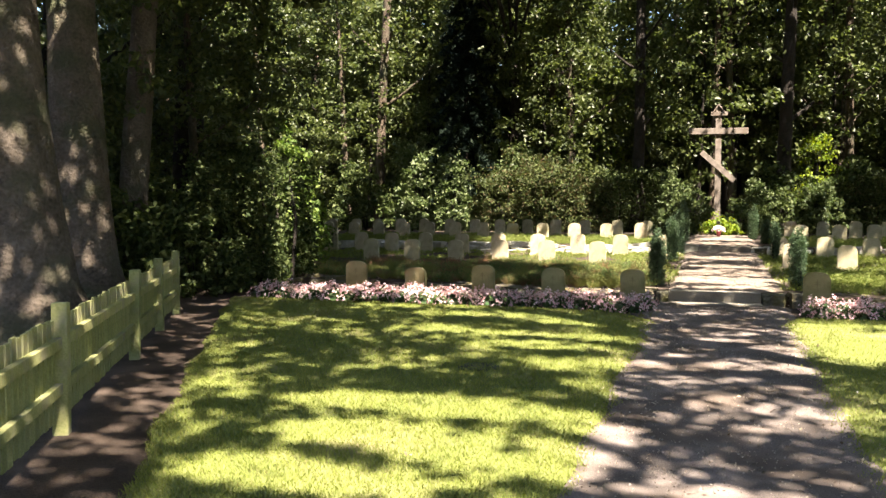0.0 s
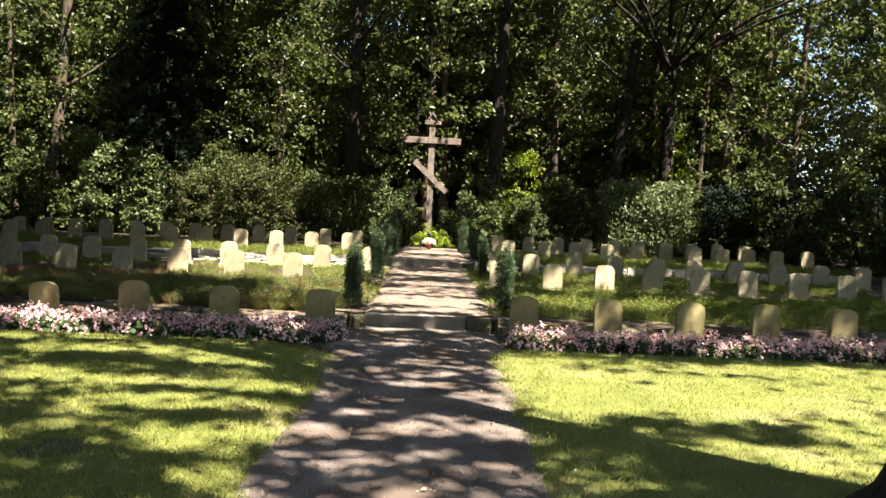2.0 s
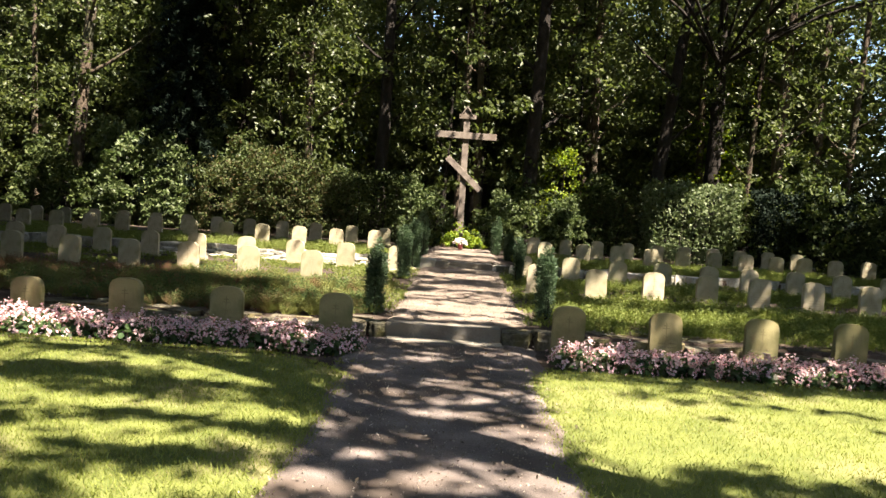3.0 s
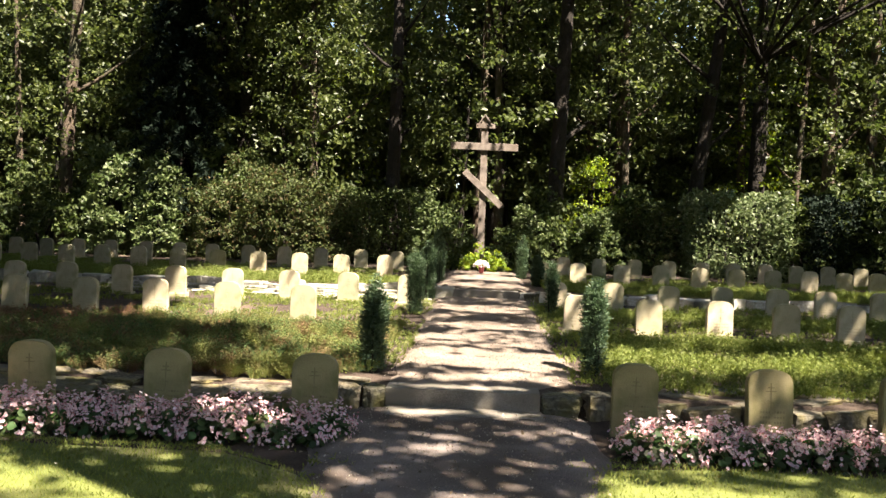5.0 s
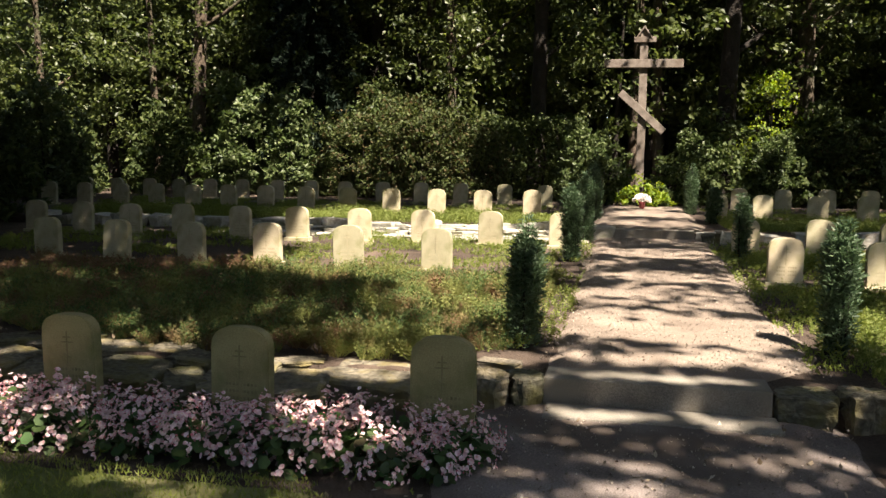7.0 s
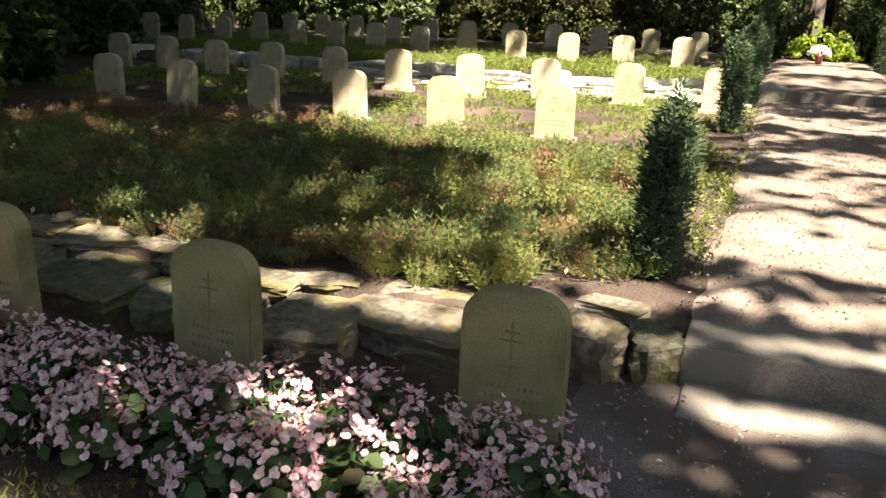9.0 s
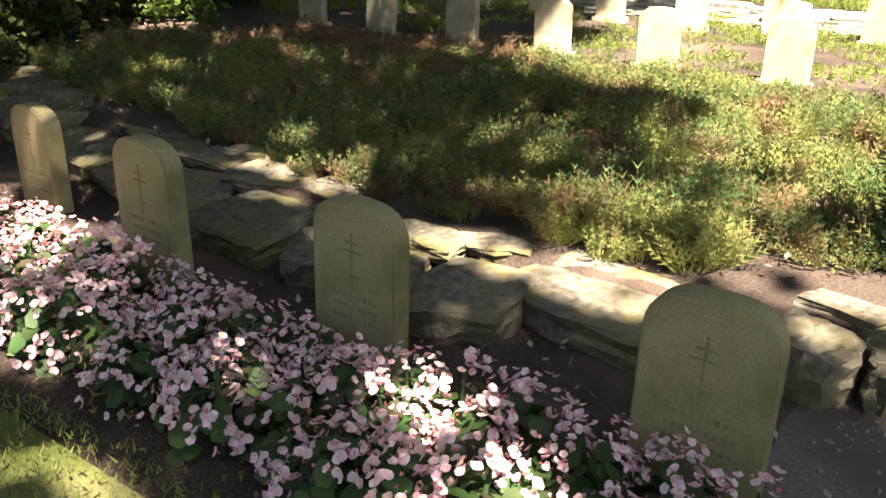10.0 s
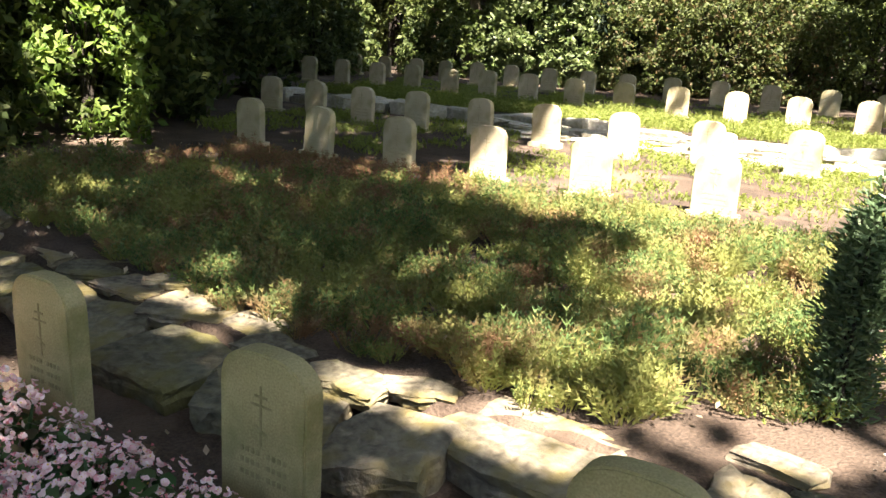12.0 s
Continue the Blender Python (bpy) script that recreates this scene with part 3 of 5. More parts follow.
# yellow-lit young trees in the wood
sapling = tree("sapling", "young tree with bright yellow-green leaves", 5.0, 0.05, 1.0, 1.4, 46, 30, 0.15, 31, SHADE_BARK, BRIGHT_LEAF, 5)
scatter(sapling, [(3.4, 30.4, 0, 0.62), (10.3, 33.5, 120, 1.25), (8.9, 32.3, 20, 0.9), (-4.5, 35, 200, 1.3)])

# bare trunks at the wood's edge, the first three in shade-dark bark
PINES = ((2.5, 31.0, 0.27, (0.2, 0.1)), (6.4, 31.2, 0.24, (1.5, 0.3)), (-2.5, 31.4, 0.24, (0.1, 0)), (4.8, 32.5, 0.16, (-0.2, 0)), (10.6, 31.5, 0.22, (0.4, 0)), (-12.6, 31, 0.22, (0.6, 0)),
                                      (-4.9, 32, 0.15, (-0.5, 0)), (3.7, 33.5, 0.18, (0.3, 0)), (8.6, 33, 0.15, (-0.3, 0)), (12.5, 33, 0.2, (0.2, 0)), (-6.4, 33.5, 0.17, (0.9, 0)), (0.9, 32.5, 0.15, (-0.4, 0)))
for k, (x, y, r0, lean) in enumerate(PINES):
    top = thing("pine", pose(x, y, 0.45), "tall dark pine trunk at the wood's edge", "tree", "woodland round the graves")
    stand(top, trunk_mesh(13, r0, r0 * 0.5, lean, 1.35, 5, 0.3, 400 + k, SHADE_BARK if k < 3 else PINEBARK))
    mesh_part("crown", crown_mesh(15, 7.5, 2.4, 60, 30, 0.2, 430 + k, FOREST_LEAF, 0.7, lean=lean), top)

# a spruce with drooping dark boughs
def spruce():
    r = np.random.default_rng(71)
    top = thing("spruce", pose(-8.9, 31.0, 0.45), "dark drooping spruce standing among broadleaf trees", "tree")
    stand(top, trunk_mesh(12, 0.18, 0.03, (0, 0), 1.3, 0, 0.3, 71, SHADE_BARK))
    cs = []
    for k in range(95):
        f = k / 95
        z, L, a = 1.6 + 10.2 * f, 1.6 * (1 - f) + 0.25, k * 2.39996
        q = np.linspace(0.15, 1, 9)[:, None]
        cs.append(np.concatenate([np.cos(a) * L * q, np.sin(a) * L * q, z - 0.7 * L * q ** 1.6], 1))
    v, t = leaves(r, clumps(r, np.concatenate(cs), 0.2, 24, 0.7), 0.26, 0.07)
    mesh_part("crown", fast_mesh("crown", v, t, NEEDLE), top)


spruce()

# ---- added tree tops, shaped to cast sun and shade on lawn and graves ----
SHADE_BASE = 0.86
# sun patches opened in the added crowns: middle, half widths, and foliage left there
LAWN_GAPS_A = [(-1.8, 5.1, 1, 0.3, 0.05), (-1.4, 4.2, 1.1, 0.28, 0.08), (-2, 3.35, 0.8, 0.3, 0.1), (-0.6, 4.9, 0.35, 0.25, 0.1), (-4, 5.4, 0.7, 0.4, 0.5), (-2, 8.55, 0.6, 0.18, 0.15),
    (-2.9, 8.7, 0.5, 0.2, 0.2), (-1.3, 9.6, 0.6, 0.2, 0.1), (-2.6, 10.05, 0.9, 0.2, 0.12), (-4.2, 10.6, 0.5, 0.2, 0.15), (-1.5, 7.9, 0.7, 0.25, 0.15), (-1, 6.97, 0.35, 0.3, 0.2)]
LAWN_GAPS_B = [(2.4, 6.95, 0.5, 0.3, 0.1), (-2.8, 6.3, 0.7, 0.25, 0.4), (2.6, 8.9, 1.3, 0.95, 0.05), (3.3, 10.3, 1.6, 0.35, 0.3), (1.45, 9.2, 0.45, 1.4, 0.08), (5, 8.5, 1.8, 1.7, 0.12), (-3.1, 10.75, 0.35, 0.15, 0.1),
    (3.4, 6.9, 1.2, 0.3, 0.1), (4.7, 10.2, 1.2, 0.3, 0.15), (1.3, 10.2, 0.25, 0.3, 0.2), (-1, 3.9, 0.5, 0.3, 0.08), (-1, 8.5, 0.45, 0.2, 0.12)]
NEAR_PATH_GAPS = [(0.34, 9, 0.3, 0.13, 0.15), (0.33, 7.4, 0.3, 0.13, 0.15), (0.9, 7.8, 0.2, 0.6, 0.1), (-0.5, 7.3, 0.3, 0.25, 0.15), (0.1, 11.3, 0.3, 0.1, 0.3), (0.5, 5.6, 0.6, 0.3, 0.4),
    (0.3, 3.6, 0.5, 0.3, 0.4), (0.3, 12.42, 0.5, 0.06, 0.1), (0.9, 8.55, 0.3, 0.2, 0.12), (0.5, 9.55, 0.3, 0.12, 0.2), (-0.1, 7.9, 0.2, 0.12, 0.2), (0.2, 12.82, 0.55, 0.09, 0.1),
    (-0.1, 12.35, 0.25, 0.1, 0.1), (0.1, 11.6, 0.15, 0.07, 0.2)]
UPPER_PATH_GAPS = [(0.35, 14.3, 1.1, 0.55, 0.04), (0.3, 19.2, 0.8, 0.5, 0.2), (0.35, 17, 0.8, 0.3, 0.25), (0.3, 22.6, 0.8, 0.7, 0.15), (0.4, 25.2, 0.9, 1, 0.1), (0.4, 27, 0.9, 0.5, 0.2),
    (0.15, 27.8, 0.6, 0.45, 0), (0.3, 15.7, 0.8, 0.6, 0.3), (0, 13.2, 0.35, 0.15, 0.2), (0.65, 13.4, 0.4, 0.2, 0.1)]
TERRACE_GAPS = [(-2.7, 17.7, 1.7, 1.6, 0), (-4.05, 16.6, 0.45, 0.6, 0.03), (-1.35, 15, 0.8, 1.2, 0.02), (-2.6, 16, 1.1, 0.5, 0.02), (-1, 13.2, 0.4, 0.28, 0.08), (-2, 13.3, 0.4, 0.2, 0.35),
    (-2.9, 19.7, 2.3, 1.3, 0.02), (-3.7, 22.6, 2.7, 1.6, 0.02), (-4.2, 25.6, 2.6, 0.8, 0.45), (2.55, 14.45, 1.5, 0.6, 0.1), (3.1, 16.7, 1, 0.5, 0.12), (3.1, 18.9, 0.7, 0.4, 0.25),
    (5.2, 23.2, 0.7, 0.5, 0.2), (8, 23.2, 0.9, 0.5, 0.3)]
BED_GAPS = [(-1.55, 12.57, 0.3, 0.09, 0.1), (-0.78, 12.64, 0.28, 0.1, 0.3), (-1.55, 12.68, 0.34, 0.12, 0.08), (-2.05, 12.6, 0.2, 0.1, 0.05), (-1.65, 12.86, 0.3, 0.08, 0.1), (-1.35, 12.7, 0.12, 0.1, 0.15), (-2.45, 12.75, 0.15, 0.08, 0.2), (-3.2, 12.62, 0.2, 0.08, 0.2), (-3.5, 12.88, 0.3, 0.1, 0.25), (-0.85, 12.98, 0.2, 0.06, 0.1),
    (-3.9, 11.6, 0.55, 0.4, 0.05), (-4.9, 11.75, 0.6, 0.3, 0.15), (-1.25, 11.42, 0.15, 0.12, 0.05), (-1.62, 11.6, 0.18, 0.14, 0.05), (1.6, 11.45, 0.28, 0.2, 0.15), (-3.1, 12.9, 0.2, 0.15, 0.2),
    (-1.6, 12.7, 0.5, 0.12, 0.25), (-2.3, 12.7, 0.22, 0.14, 0.15), (-3.4, 11.1, 0.5, 0.2, 0.05)]
WOOD_GAPS = [(-8.6, 16, 0.5, 0.45, 0), (-9.1, 16.5, 0.5, 0.45, 0), (-9.7, 17, 0.5, 0.45, 0), (-7.2, 12.8, 0.25, 0.3, 0), (-7.6, 13.2, 0.3, 0.3, 0), (-8, 13.6, 0.3, 0.3, 0),
    (-1.1, 30.6, 0.9, 1, 0.1), (6.3, 30.2, 1.2, 1, 0.05), (2.4, 31.7, 0.8, 0.8, 0.05)]
GAPS = LAWN_GAPS_A + LAWN_GAPS_B + NEAR_PATH_GAPS + UPPER_PATH_GAPS + TERRACE_GAPS + BED_GAPS + WOOD_GAPS
# ground spots kept in shade by added dense leaves: middle and half widths
SHADE_SPOTS = [(1.97, 7.8, 0.3, 0.13), (1.7, 6.3, 0.8, 0.4), (1.13, 7.15, 0.25, 0.12), (3.4, 10.75, 1.6, 0.2), (-2.8, 15.35, 0.6, 0.26), (-3.25, 15.1, 0.5, 0.5), (-1.6, 14.05, 0.25, 0.2),
          (0.25, 12.61, 0.8, 0.065), (-3.6, 30.4, 1.3, 1.0), (4.6, 31.6, 1.8, 2.4), (1.0, 31.4, 0.6, 1.2), (-16.0, 34.0, 4.6, 5.0), (12.6, 31.5, 2.8, 2.6), (-2.2, 6.0, 0.8, 0.25), (-1.0, 6.0, 0.5, 0.2), (-3.4, 6.6, 0.8, 0.35), (-4.6, 9.4, 0.8, 0.4)]


# chance of an added leaf, by where its shadow lands on the ground
def shade_at(x, y):
    s = np.full(len(x), SHADE_BASE)
    wood = np.array([noise.noise(Vector((a * 0.8, b * 0.8, 3.3))) for a, b in zip(x, y)])
    s = np.where((x < -4.9) & (y < 12.6), 0.97, s)
    s = np.where((x < -4.7) & (y > 12.6) & (y < 29), 0.94, s)
    s = np.where((x > -6.5) & (x < -3.3) & (y > 12.9) & (y < 15.8), 0.93, s)
    s = np.where((x > 4.6) & (y > 12.6) & (y < 29), 0.975, s)
    s = np.where((x > -2.9) & (x < -0.6) & (y > 10.5) & (y < 11.8), 0.93, s)
    s = np.where((x < -0.6) & (x > -3.6) & (y > 11.7) & (y < 12.5), 0.94, s)
    s = np.where((x > -0.7) & (x < 1.4) & (y > 10.8) & (y < 12.6), 0.96, s)
    fleck = np.array([noise.noise(Vector((a * 1.3, b * 2.6, 8.1))) + 0.5 * noise.noise(Vector((a * 3.4, b * 5.0, 2.2))) for a, b in zip(x, y)])
    s = np.where((fleck > np.where((x < -3.3) & (y > 15.8), 0.35, 0.45)) & (y < 29) & (x > np.where(y < 16, -6.8, -10.5)), s * 0.45, s)
    s = np.where((x < -10.5) & (y > 22) & (y < 29), 0.99, s)
    wood = wood + np.clip((-9.0 - x) * 0.03, 0, 0.10) - 0.22 * ((x > -1) & (x < 14)) - 0.24 * ((x > -9.5) & (x <= -1))
    wood = np.where((x > -11.3) & (x < -9.9) & (y > 32.4) & (y < 34.6), 1.0, wood)
    s = np.where(y > 29, np.where(wood > 0.17, 0.92, 0.05), s)
    # added leaves cast a strip of shade down the first three pine trunks
    for px_, py_, _, ln in PINES[:3]:
        up = np.clip((y - py_) / 0.44, 0, 11)
        off = np.abs(x - (px_ + ln[0] * up / 13 - 0.48 * up))
        s = np.where((up > 1.5) & (up < 11) & (off < 0.42) & (np.sin(up * 2.3 + px_) < 0.88), 1.0, s)
    for cx, cy, rx, ry, v in GAPS:
        d = np.sqrt(((x - cx) / rx) ** 2 + ((y - cy) / ry) ** 2)
        k = np.clip((1.3 - d) / 0.4, 0, 1)
        s = s * (1 - k) + np.minimum(s, v) * k
    for cx, cy, rx, ry in SHADE_SPOTS:
        d = np.sqrt(((x - cx) / rx) ** 2 + ((y - cy) / ry) ** 2)
        s = np.where(d < 1.0, np.maximum(s, 0.97), s)
    return s


# two great old trunks beyond the fence
def old_tree(x, y, r0, lean, seed, label):
    top = thing("old_beech", pose(x, y, 0), label, "tree")
    stand(top, trunk_mesh(11, r0, r0 * 0.55, lean, 1.75, 5, 0.55, seed, BARK, 26))
    r = np.random.default_rng(seed)
    c = rand_dirs(r, 170) * (3.4, 3.4, 3.6) * r.uniform(0.4, 1, (170, 1)) + (lean[0], lean[1], 10.0)
    c = clumps(r, c, 0.8, 26, 0.6)
    # unseen crown: leaves are dropped where a sun patch should reach the ground
    foot = c + (x, y, 0) - np.array((SUN.x / SUN.z, SUN.y / SUN.z, 1.0)) * c[:, 2:]
    v, t = leaves(r, c[shade_at(foot[:, 0], foot[:, 1]) > 0.5], 0.24, 0.15)
    mesh_part("crown", fast_mesh("crown", v, t, FOREST_LEAF), top)
    return top


old_a = old_tree(-6.45, 6.3, 0.47, (-1.1, 0.2), 91, "massive old grey beech trunk behind the fence")
old_b = old_tree(-7.85, 8.95, 0.38, (-1.0, 0.2), 92, "leaning brown old trunk behind the fence")
old_c = old_tree(-9.4, 11.6, 0.26, (0.5, 0.4), 93, "shaded old trunk at the wood's edge")

# feet of the trees that carry the added crowns, most of them unseen
TOPS = [(3.08, 5.88), (6.8, 1.0), (10.5, 9.5), (-1.5, -6.5), (-6.6, -1.5), (11.5, 16.5), (5.5, -6.0), (8.6, 31.6), (-7.4, 32.4), (-16, 23.5), (0.8, 33.5)]
r9 = np.random.default_rng(9)
n_try = 33100
tx, ty = r9.uniform(-14, 13, n_try), r9.uniform(0.5, 42, n_try)
thick = 4500      # added second layer of leaves, to darken the left flank
far_left = 2600
tx[:thick], ty[:thick] = r9.uniform(-14, -3.6, thick), r9.uniform(16.3, 28.5, thick)
tx[thick:thick + far_left], ty[thick:thick + far_left] = r9.uniform(-18, -11, far_left), r9.uniform(16.5, 28.8, far_left)
low_left = 250      # added thick leaves, to shade the near heather and the front stones
a_ = thick + far_left
tx[a_:a_ + low_left], ty[a_:a_ + low_left] = r9.uniform(-6.5, -2.4, low_left), r9.uniform(12.0, 15.9, low_left)
tx[a_ + low_left:a_ + low_left + 120], ty[a_ + low_left:a_ + low_left + 120] = r9.uniform(-3.8, -0.5, 120), r9.uniform(11.4, 12.6, 120)
hh = r9.uniform(9.0, 12.5, n_try)
slant = np.array((SUN.x / SUN.z, SUN.y / SUN.z, 0.0))
twigs = clumps(r9, np.stack([tx, ty, hh], 1), 0.40, 15, 0.6)
twigs = twigs[r9.uniform(0, 1, len(twigs)) < shade_at(twigs[:, 0], twigs[:, 1]) ** 1.5]
centre = twigs + slant * twigs[:, 2:]
owner = np.argmin(np.stack([(centre[:, 0] - a) ** 2 + (centre[:, 1] - b) ** 2 for a, b in TOPS]), 0)
for k, (a, b) in enumerate(TOPS):
    mine = centre[owner == k]
    if not len(mine):
        continue
    top = thing("oak", pose(a, b, 0), "tall tree with an added crown, shaped to cast sun and shade patches", "tree", "trees over the clearing")
    r0 = 0.23 if k == 0 else 0.27
    bits = []
    pts = [(0, 0, -0.3), (0.0, 0, 0.0), (0.02, 0, 0.12), (0.03, 0, 0.3), (0.0, 0.02, 0.7), (-0.03, 0, 2.0), (0.05, 0.05, 5), (0, 0, 8), (0, 0.1, 11)]
    bits.append(tube(pts, [r0 * q for q in (2.6, 2.3, 1.7, 1.35, 1.12, 1.0, 0.85, 0.6, 0.25)], 22, 0.07, k))
    for j in range(0, len(mine), max(1, len(mine) // (4 if k == 0 else 9))):
        e = Vector(mine[j]) - Vector((a, b, 0))
        st = Vector((0, 0, 7.0 + (j % 5) * 0.5))
        bits.append(tube([st, st.lerp(e, 0.4) + Vector((0, 0, 0.5)), st.lerp(e, 0.75) + Vector((0, 0, 0.4)), e], [0.07, 0.05, 0.03, 0.01], 6, 0.05, j))
    for j, (v, q) in enumerate(bits):
        mesh_part("limb" if j else "trunk", fast_mesh("limb" if j else "trunk", v, q, SHADE_BARK, True), top)
    v, t = leaves(r9, mine - (a, b, 0), 0.21, 0.15, 0.6)
    mesh_part("crown", fast_mesh("crown", v, t, FOREST_LEAF), top)

# ---- shrubs ----
def shrub(name, label, height, spread, n_clumps, per, leaf, seed, mat=SHRUB_LEAF, category="shrub", group="shrubs at the wood's edge", radius=0.26):
    top = thing(name, Matrix(), label, category, group)
    r = np.random.default_rng(seed)
    bits = []
    for k in range(7):
        a, L = k * 0.9 + r.uniform(0, 0.5), r.uniform(0.5, 0.9)
        end = (math.cos(a) * spread * 0.6 * L, math.sin(a) * spread * 0.6 * L, height * 0.8 * L)
        bits.append(tube([(0, 0, -0.1), (end[0] * 0.3, end[1] * 0.3, end[2] * 0.5), end], [0.03, 0.022, 0.008], 5, 0.1, k))
    for v, q in bits:
        mesh_part("stem", fast_mesh("stem", v, q, SHADE_BARK, True), top)
    d = rand_dirs(r, n_clumps)
    d[:, 2] = np.abs(d[:, 2])
    rad = r.uniform(0.5, 1.0, (n_clumps, 1)) ** 0.5 * (1 + 0.25 * np.sin(d[:, :1] * 5 + seed) * np.cos(d[:, 1:2] * 4))
    c = d * rad * (spread, spread, height)
    c[:, 2] = np.maximum(c[:, 2], 0.12)
    v, t = leaves(r, clumps(r, c, radius, per), leaf, leaf * 0.55, 0.4)
    mesh_part("foliage", fast_mesh("foliage", v, t, mat), top)
    return top


LAUREL_LEAF = leafy("pale_laurel_leaves", [(0.030, 0.048, 0.014), (0.070, 0.098, 0.032), (0.135, 0.160, 0.068), (0.045, 0.070, 0.022)], 0.5, 0.3, 0.35)
OLIVE_LEAF = leafy("olive_bush_leaves", [(0.022, 0.034, 0.010), (0.050, 0.064, 0.019), (0.090, 0.105, 0.036), (0.030, 0.044, 0.013), (0.075, 0.052, 0.024), (0.038, 0.052, 0.016), (0.060, 0.076, 0.024)], 0.6, 0.3, 0.2)
rhodo = shrub("rhododendron", "broad dark rhododendron bush at the wood's edge", 2.3, 1.6, 210, 28, 0.17, 41)
loose = shrub("laurel_bush", "tall loose laurel bush with pale glossy leaves", 3.6, 1.25, 230, 26, 0.20, 42, LAUREL_LEAF, radius=0.32)
olive = shrub("privet_bush", "olive-green bush with rusty young shoots", 2.5, 1.35, 260, 30, 0.11, 43, OLIVE_LEAF, radius=0.24)
scatter(rhodo, [(-15.6, 28.0, 0, 1.0), (-12.8, 30.2, 30, 1.0), (2.3, 30.4, 60, 0.9), (4.6, 30.4, 100, 0.95), (9.6, 30.0, 160, 1.0), (11.4, 28.9, 20, 1.1), (12.6, 26.2, 70, 1.0),
                (-9.9, 16.9, 30, 1.0), (-12.2, 20.4, 100, 1.0), (-15.8, 23.8, 50, 1.1), (13.2, 22.5, 120, 1.1), (-8.9, 14.0, 200, 0.8), (-9.3, 12.4, 15, 0.9), (-8.1, 13.0, 110, 0.78), (-8.1, 11.6, 210, 0.65), (-8.9, 10.3, 45, 0.8)])
scatter(loose, [(-10.6, 30.2, 0, 0.92), (-9.0, 29.9, 90, 0.78), (-9.9, 31.4, 150, 1.15), (-7.6, 31.3, 30, 1.0), (-14, 26.0, 120, 0.8), (-17, 26.5, 10, 0.9), (-11, 18.6, 300, 0.75), (12.4, 20, 0, 0.75), (3.6, 29.6, 200, 0.5), (-1.1, 29.4, 40, 0.55), (1.75, 29.6, 10, 0.5)])
scatter(olive, [(-7.0, 29.8, 0, 1.0), (-5.4, 29.7, 70, 1.06), (-4.2, 30.2, 140, 0.9), (-6.1, 30.8, 200, 1.2), (5.2, 30.0, 20, 0.8)])
# leaf green taken brighter, so the sunbeam on this bush is in the colour
SUNLIT_LEAF = leafy("sunlit_bush_leaves", [(0.06, 0.10, 0.025), (0.10, 0.15, 0.035), (0.15, 0.19, 0.05)], 0.6, 0.4, 0.2)
hazel = shrub("hazel_bush", "tall green bush, a sunbeam's brightness put into its leaf colour", 2.7, 0.62, 120, 26, 0.12, 47, SUNLIT_LEAF, "shrub", "shrubs at the wood's edge", 0.2)
scatter(hazel, [(-8.45, 15.85, 0, 1.0)])
low_a = shrub("cross_laurel", "green laurel bush beside the wooden cross", 1.25, 0.55, 60, 24, 0.10, 44, SHRUB_LEAF, "shrub", "bushes round the cross", 0.16)
scatter(low_a, [(-0.45, 28.3, 0, 1.35), (1.05, 28.5, 120, 1.1), (1.5, 28.8, 60, 1.0), (-0.75, 28.8, 200, 1.1), (0.75, 27.9, 30, 0.6)])
gold = shrub("golden_shrub", "yellow-green leafy plant before the cross", 0.62, 0.42, 30, 20, 0.10, 45, BRIGHT_LEAF, "shrub", "bushes round the cross", 0.13)
scatter(gold, [(0.30, 27.55, 0, 1.1), (0.70, 27.6, 90, 0.85)])


def hedge_block(name, x0, x1, y0, y1, h, label, seed, n, leaf, mat):
    """A clipped hedge: leaves thick near its faces, over a dark inner frame of stems."""
    r = np.random.default_rng(seed)
    top = thing(name, pose((x0 + x1) / 2, (y0 + y1) / 2, ground_z(0, (y0 + y1) / 2)), label, "hedge")
    w, d = x1 - x0, y1 - y0
    p = r.uniform(-0.5, 0.5, (n, 3))
    axis = r.choice(3, n, p=[0.25, 0.45, 0.3])
    p[np.arange(n), axis] = np.sign(p[np.arange(n), axis]) * r.uniform(0.4, 0.5, n)
    c = p * (w, d, h) + (0, 0, h / 2)
    c += 0.10 * np.sin(c[:, [1, 2, 0]] * 4 + seed) + r.normal(0, 0.05, c.shape)
    lump = np.array([noise.noise(Vector((q[0] * 1.8, q[1] * 1.8, q[2] * 1.8 + seed))) for q in c])
    c[:, 2] += 0.30 * lump * (c[:, 2] / h)
    c = c[(lump > -0.34) | (r.uniform(0, 1, n) < 0.4)]
    v, t = leaves(r, c, leaf, leaf * 0.6)
    bits = [tube([(x, y, -0.1), (x + 0.1, y, h * 0.5), (x - 0.05, y + 0.05, h * 0.9)], [0.04, 0.03, 0.01], 6, 0.1, k)
            for k, (x, y) in enumerate((w * i / 6 - w / 2 + 0.2, 0.1 * (i % 2)) for i in range(6))]
    for vv, q in bits:
        mesh_part("stem", fast_mesh("stem", vv, q, SHADE_BARK, True), top)
    mesh_part("foliage", fast_mesh("foliage", v, t, mat), top)


hedge_block("box_hedge", 6.0, 8.6, 28.6, 30.0, 2.3, "tall clipped grey-green hedge lit by sun", 61, 9000, 0.12, leafy("grey_green_leaves", [(0.07, 0.10, 0.04), (0.12, 0.15, 0.07), (0.17, 0.20, 0.10)]))
hedge_block("clipped_hedge", -8.7, -6.88, 12.15, 13.5, 2.05, "tall dark clipped hedge end beside the lawn", 62, 9000, 0.09, SHRUB_LEAF)
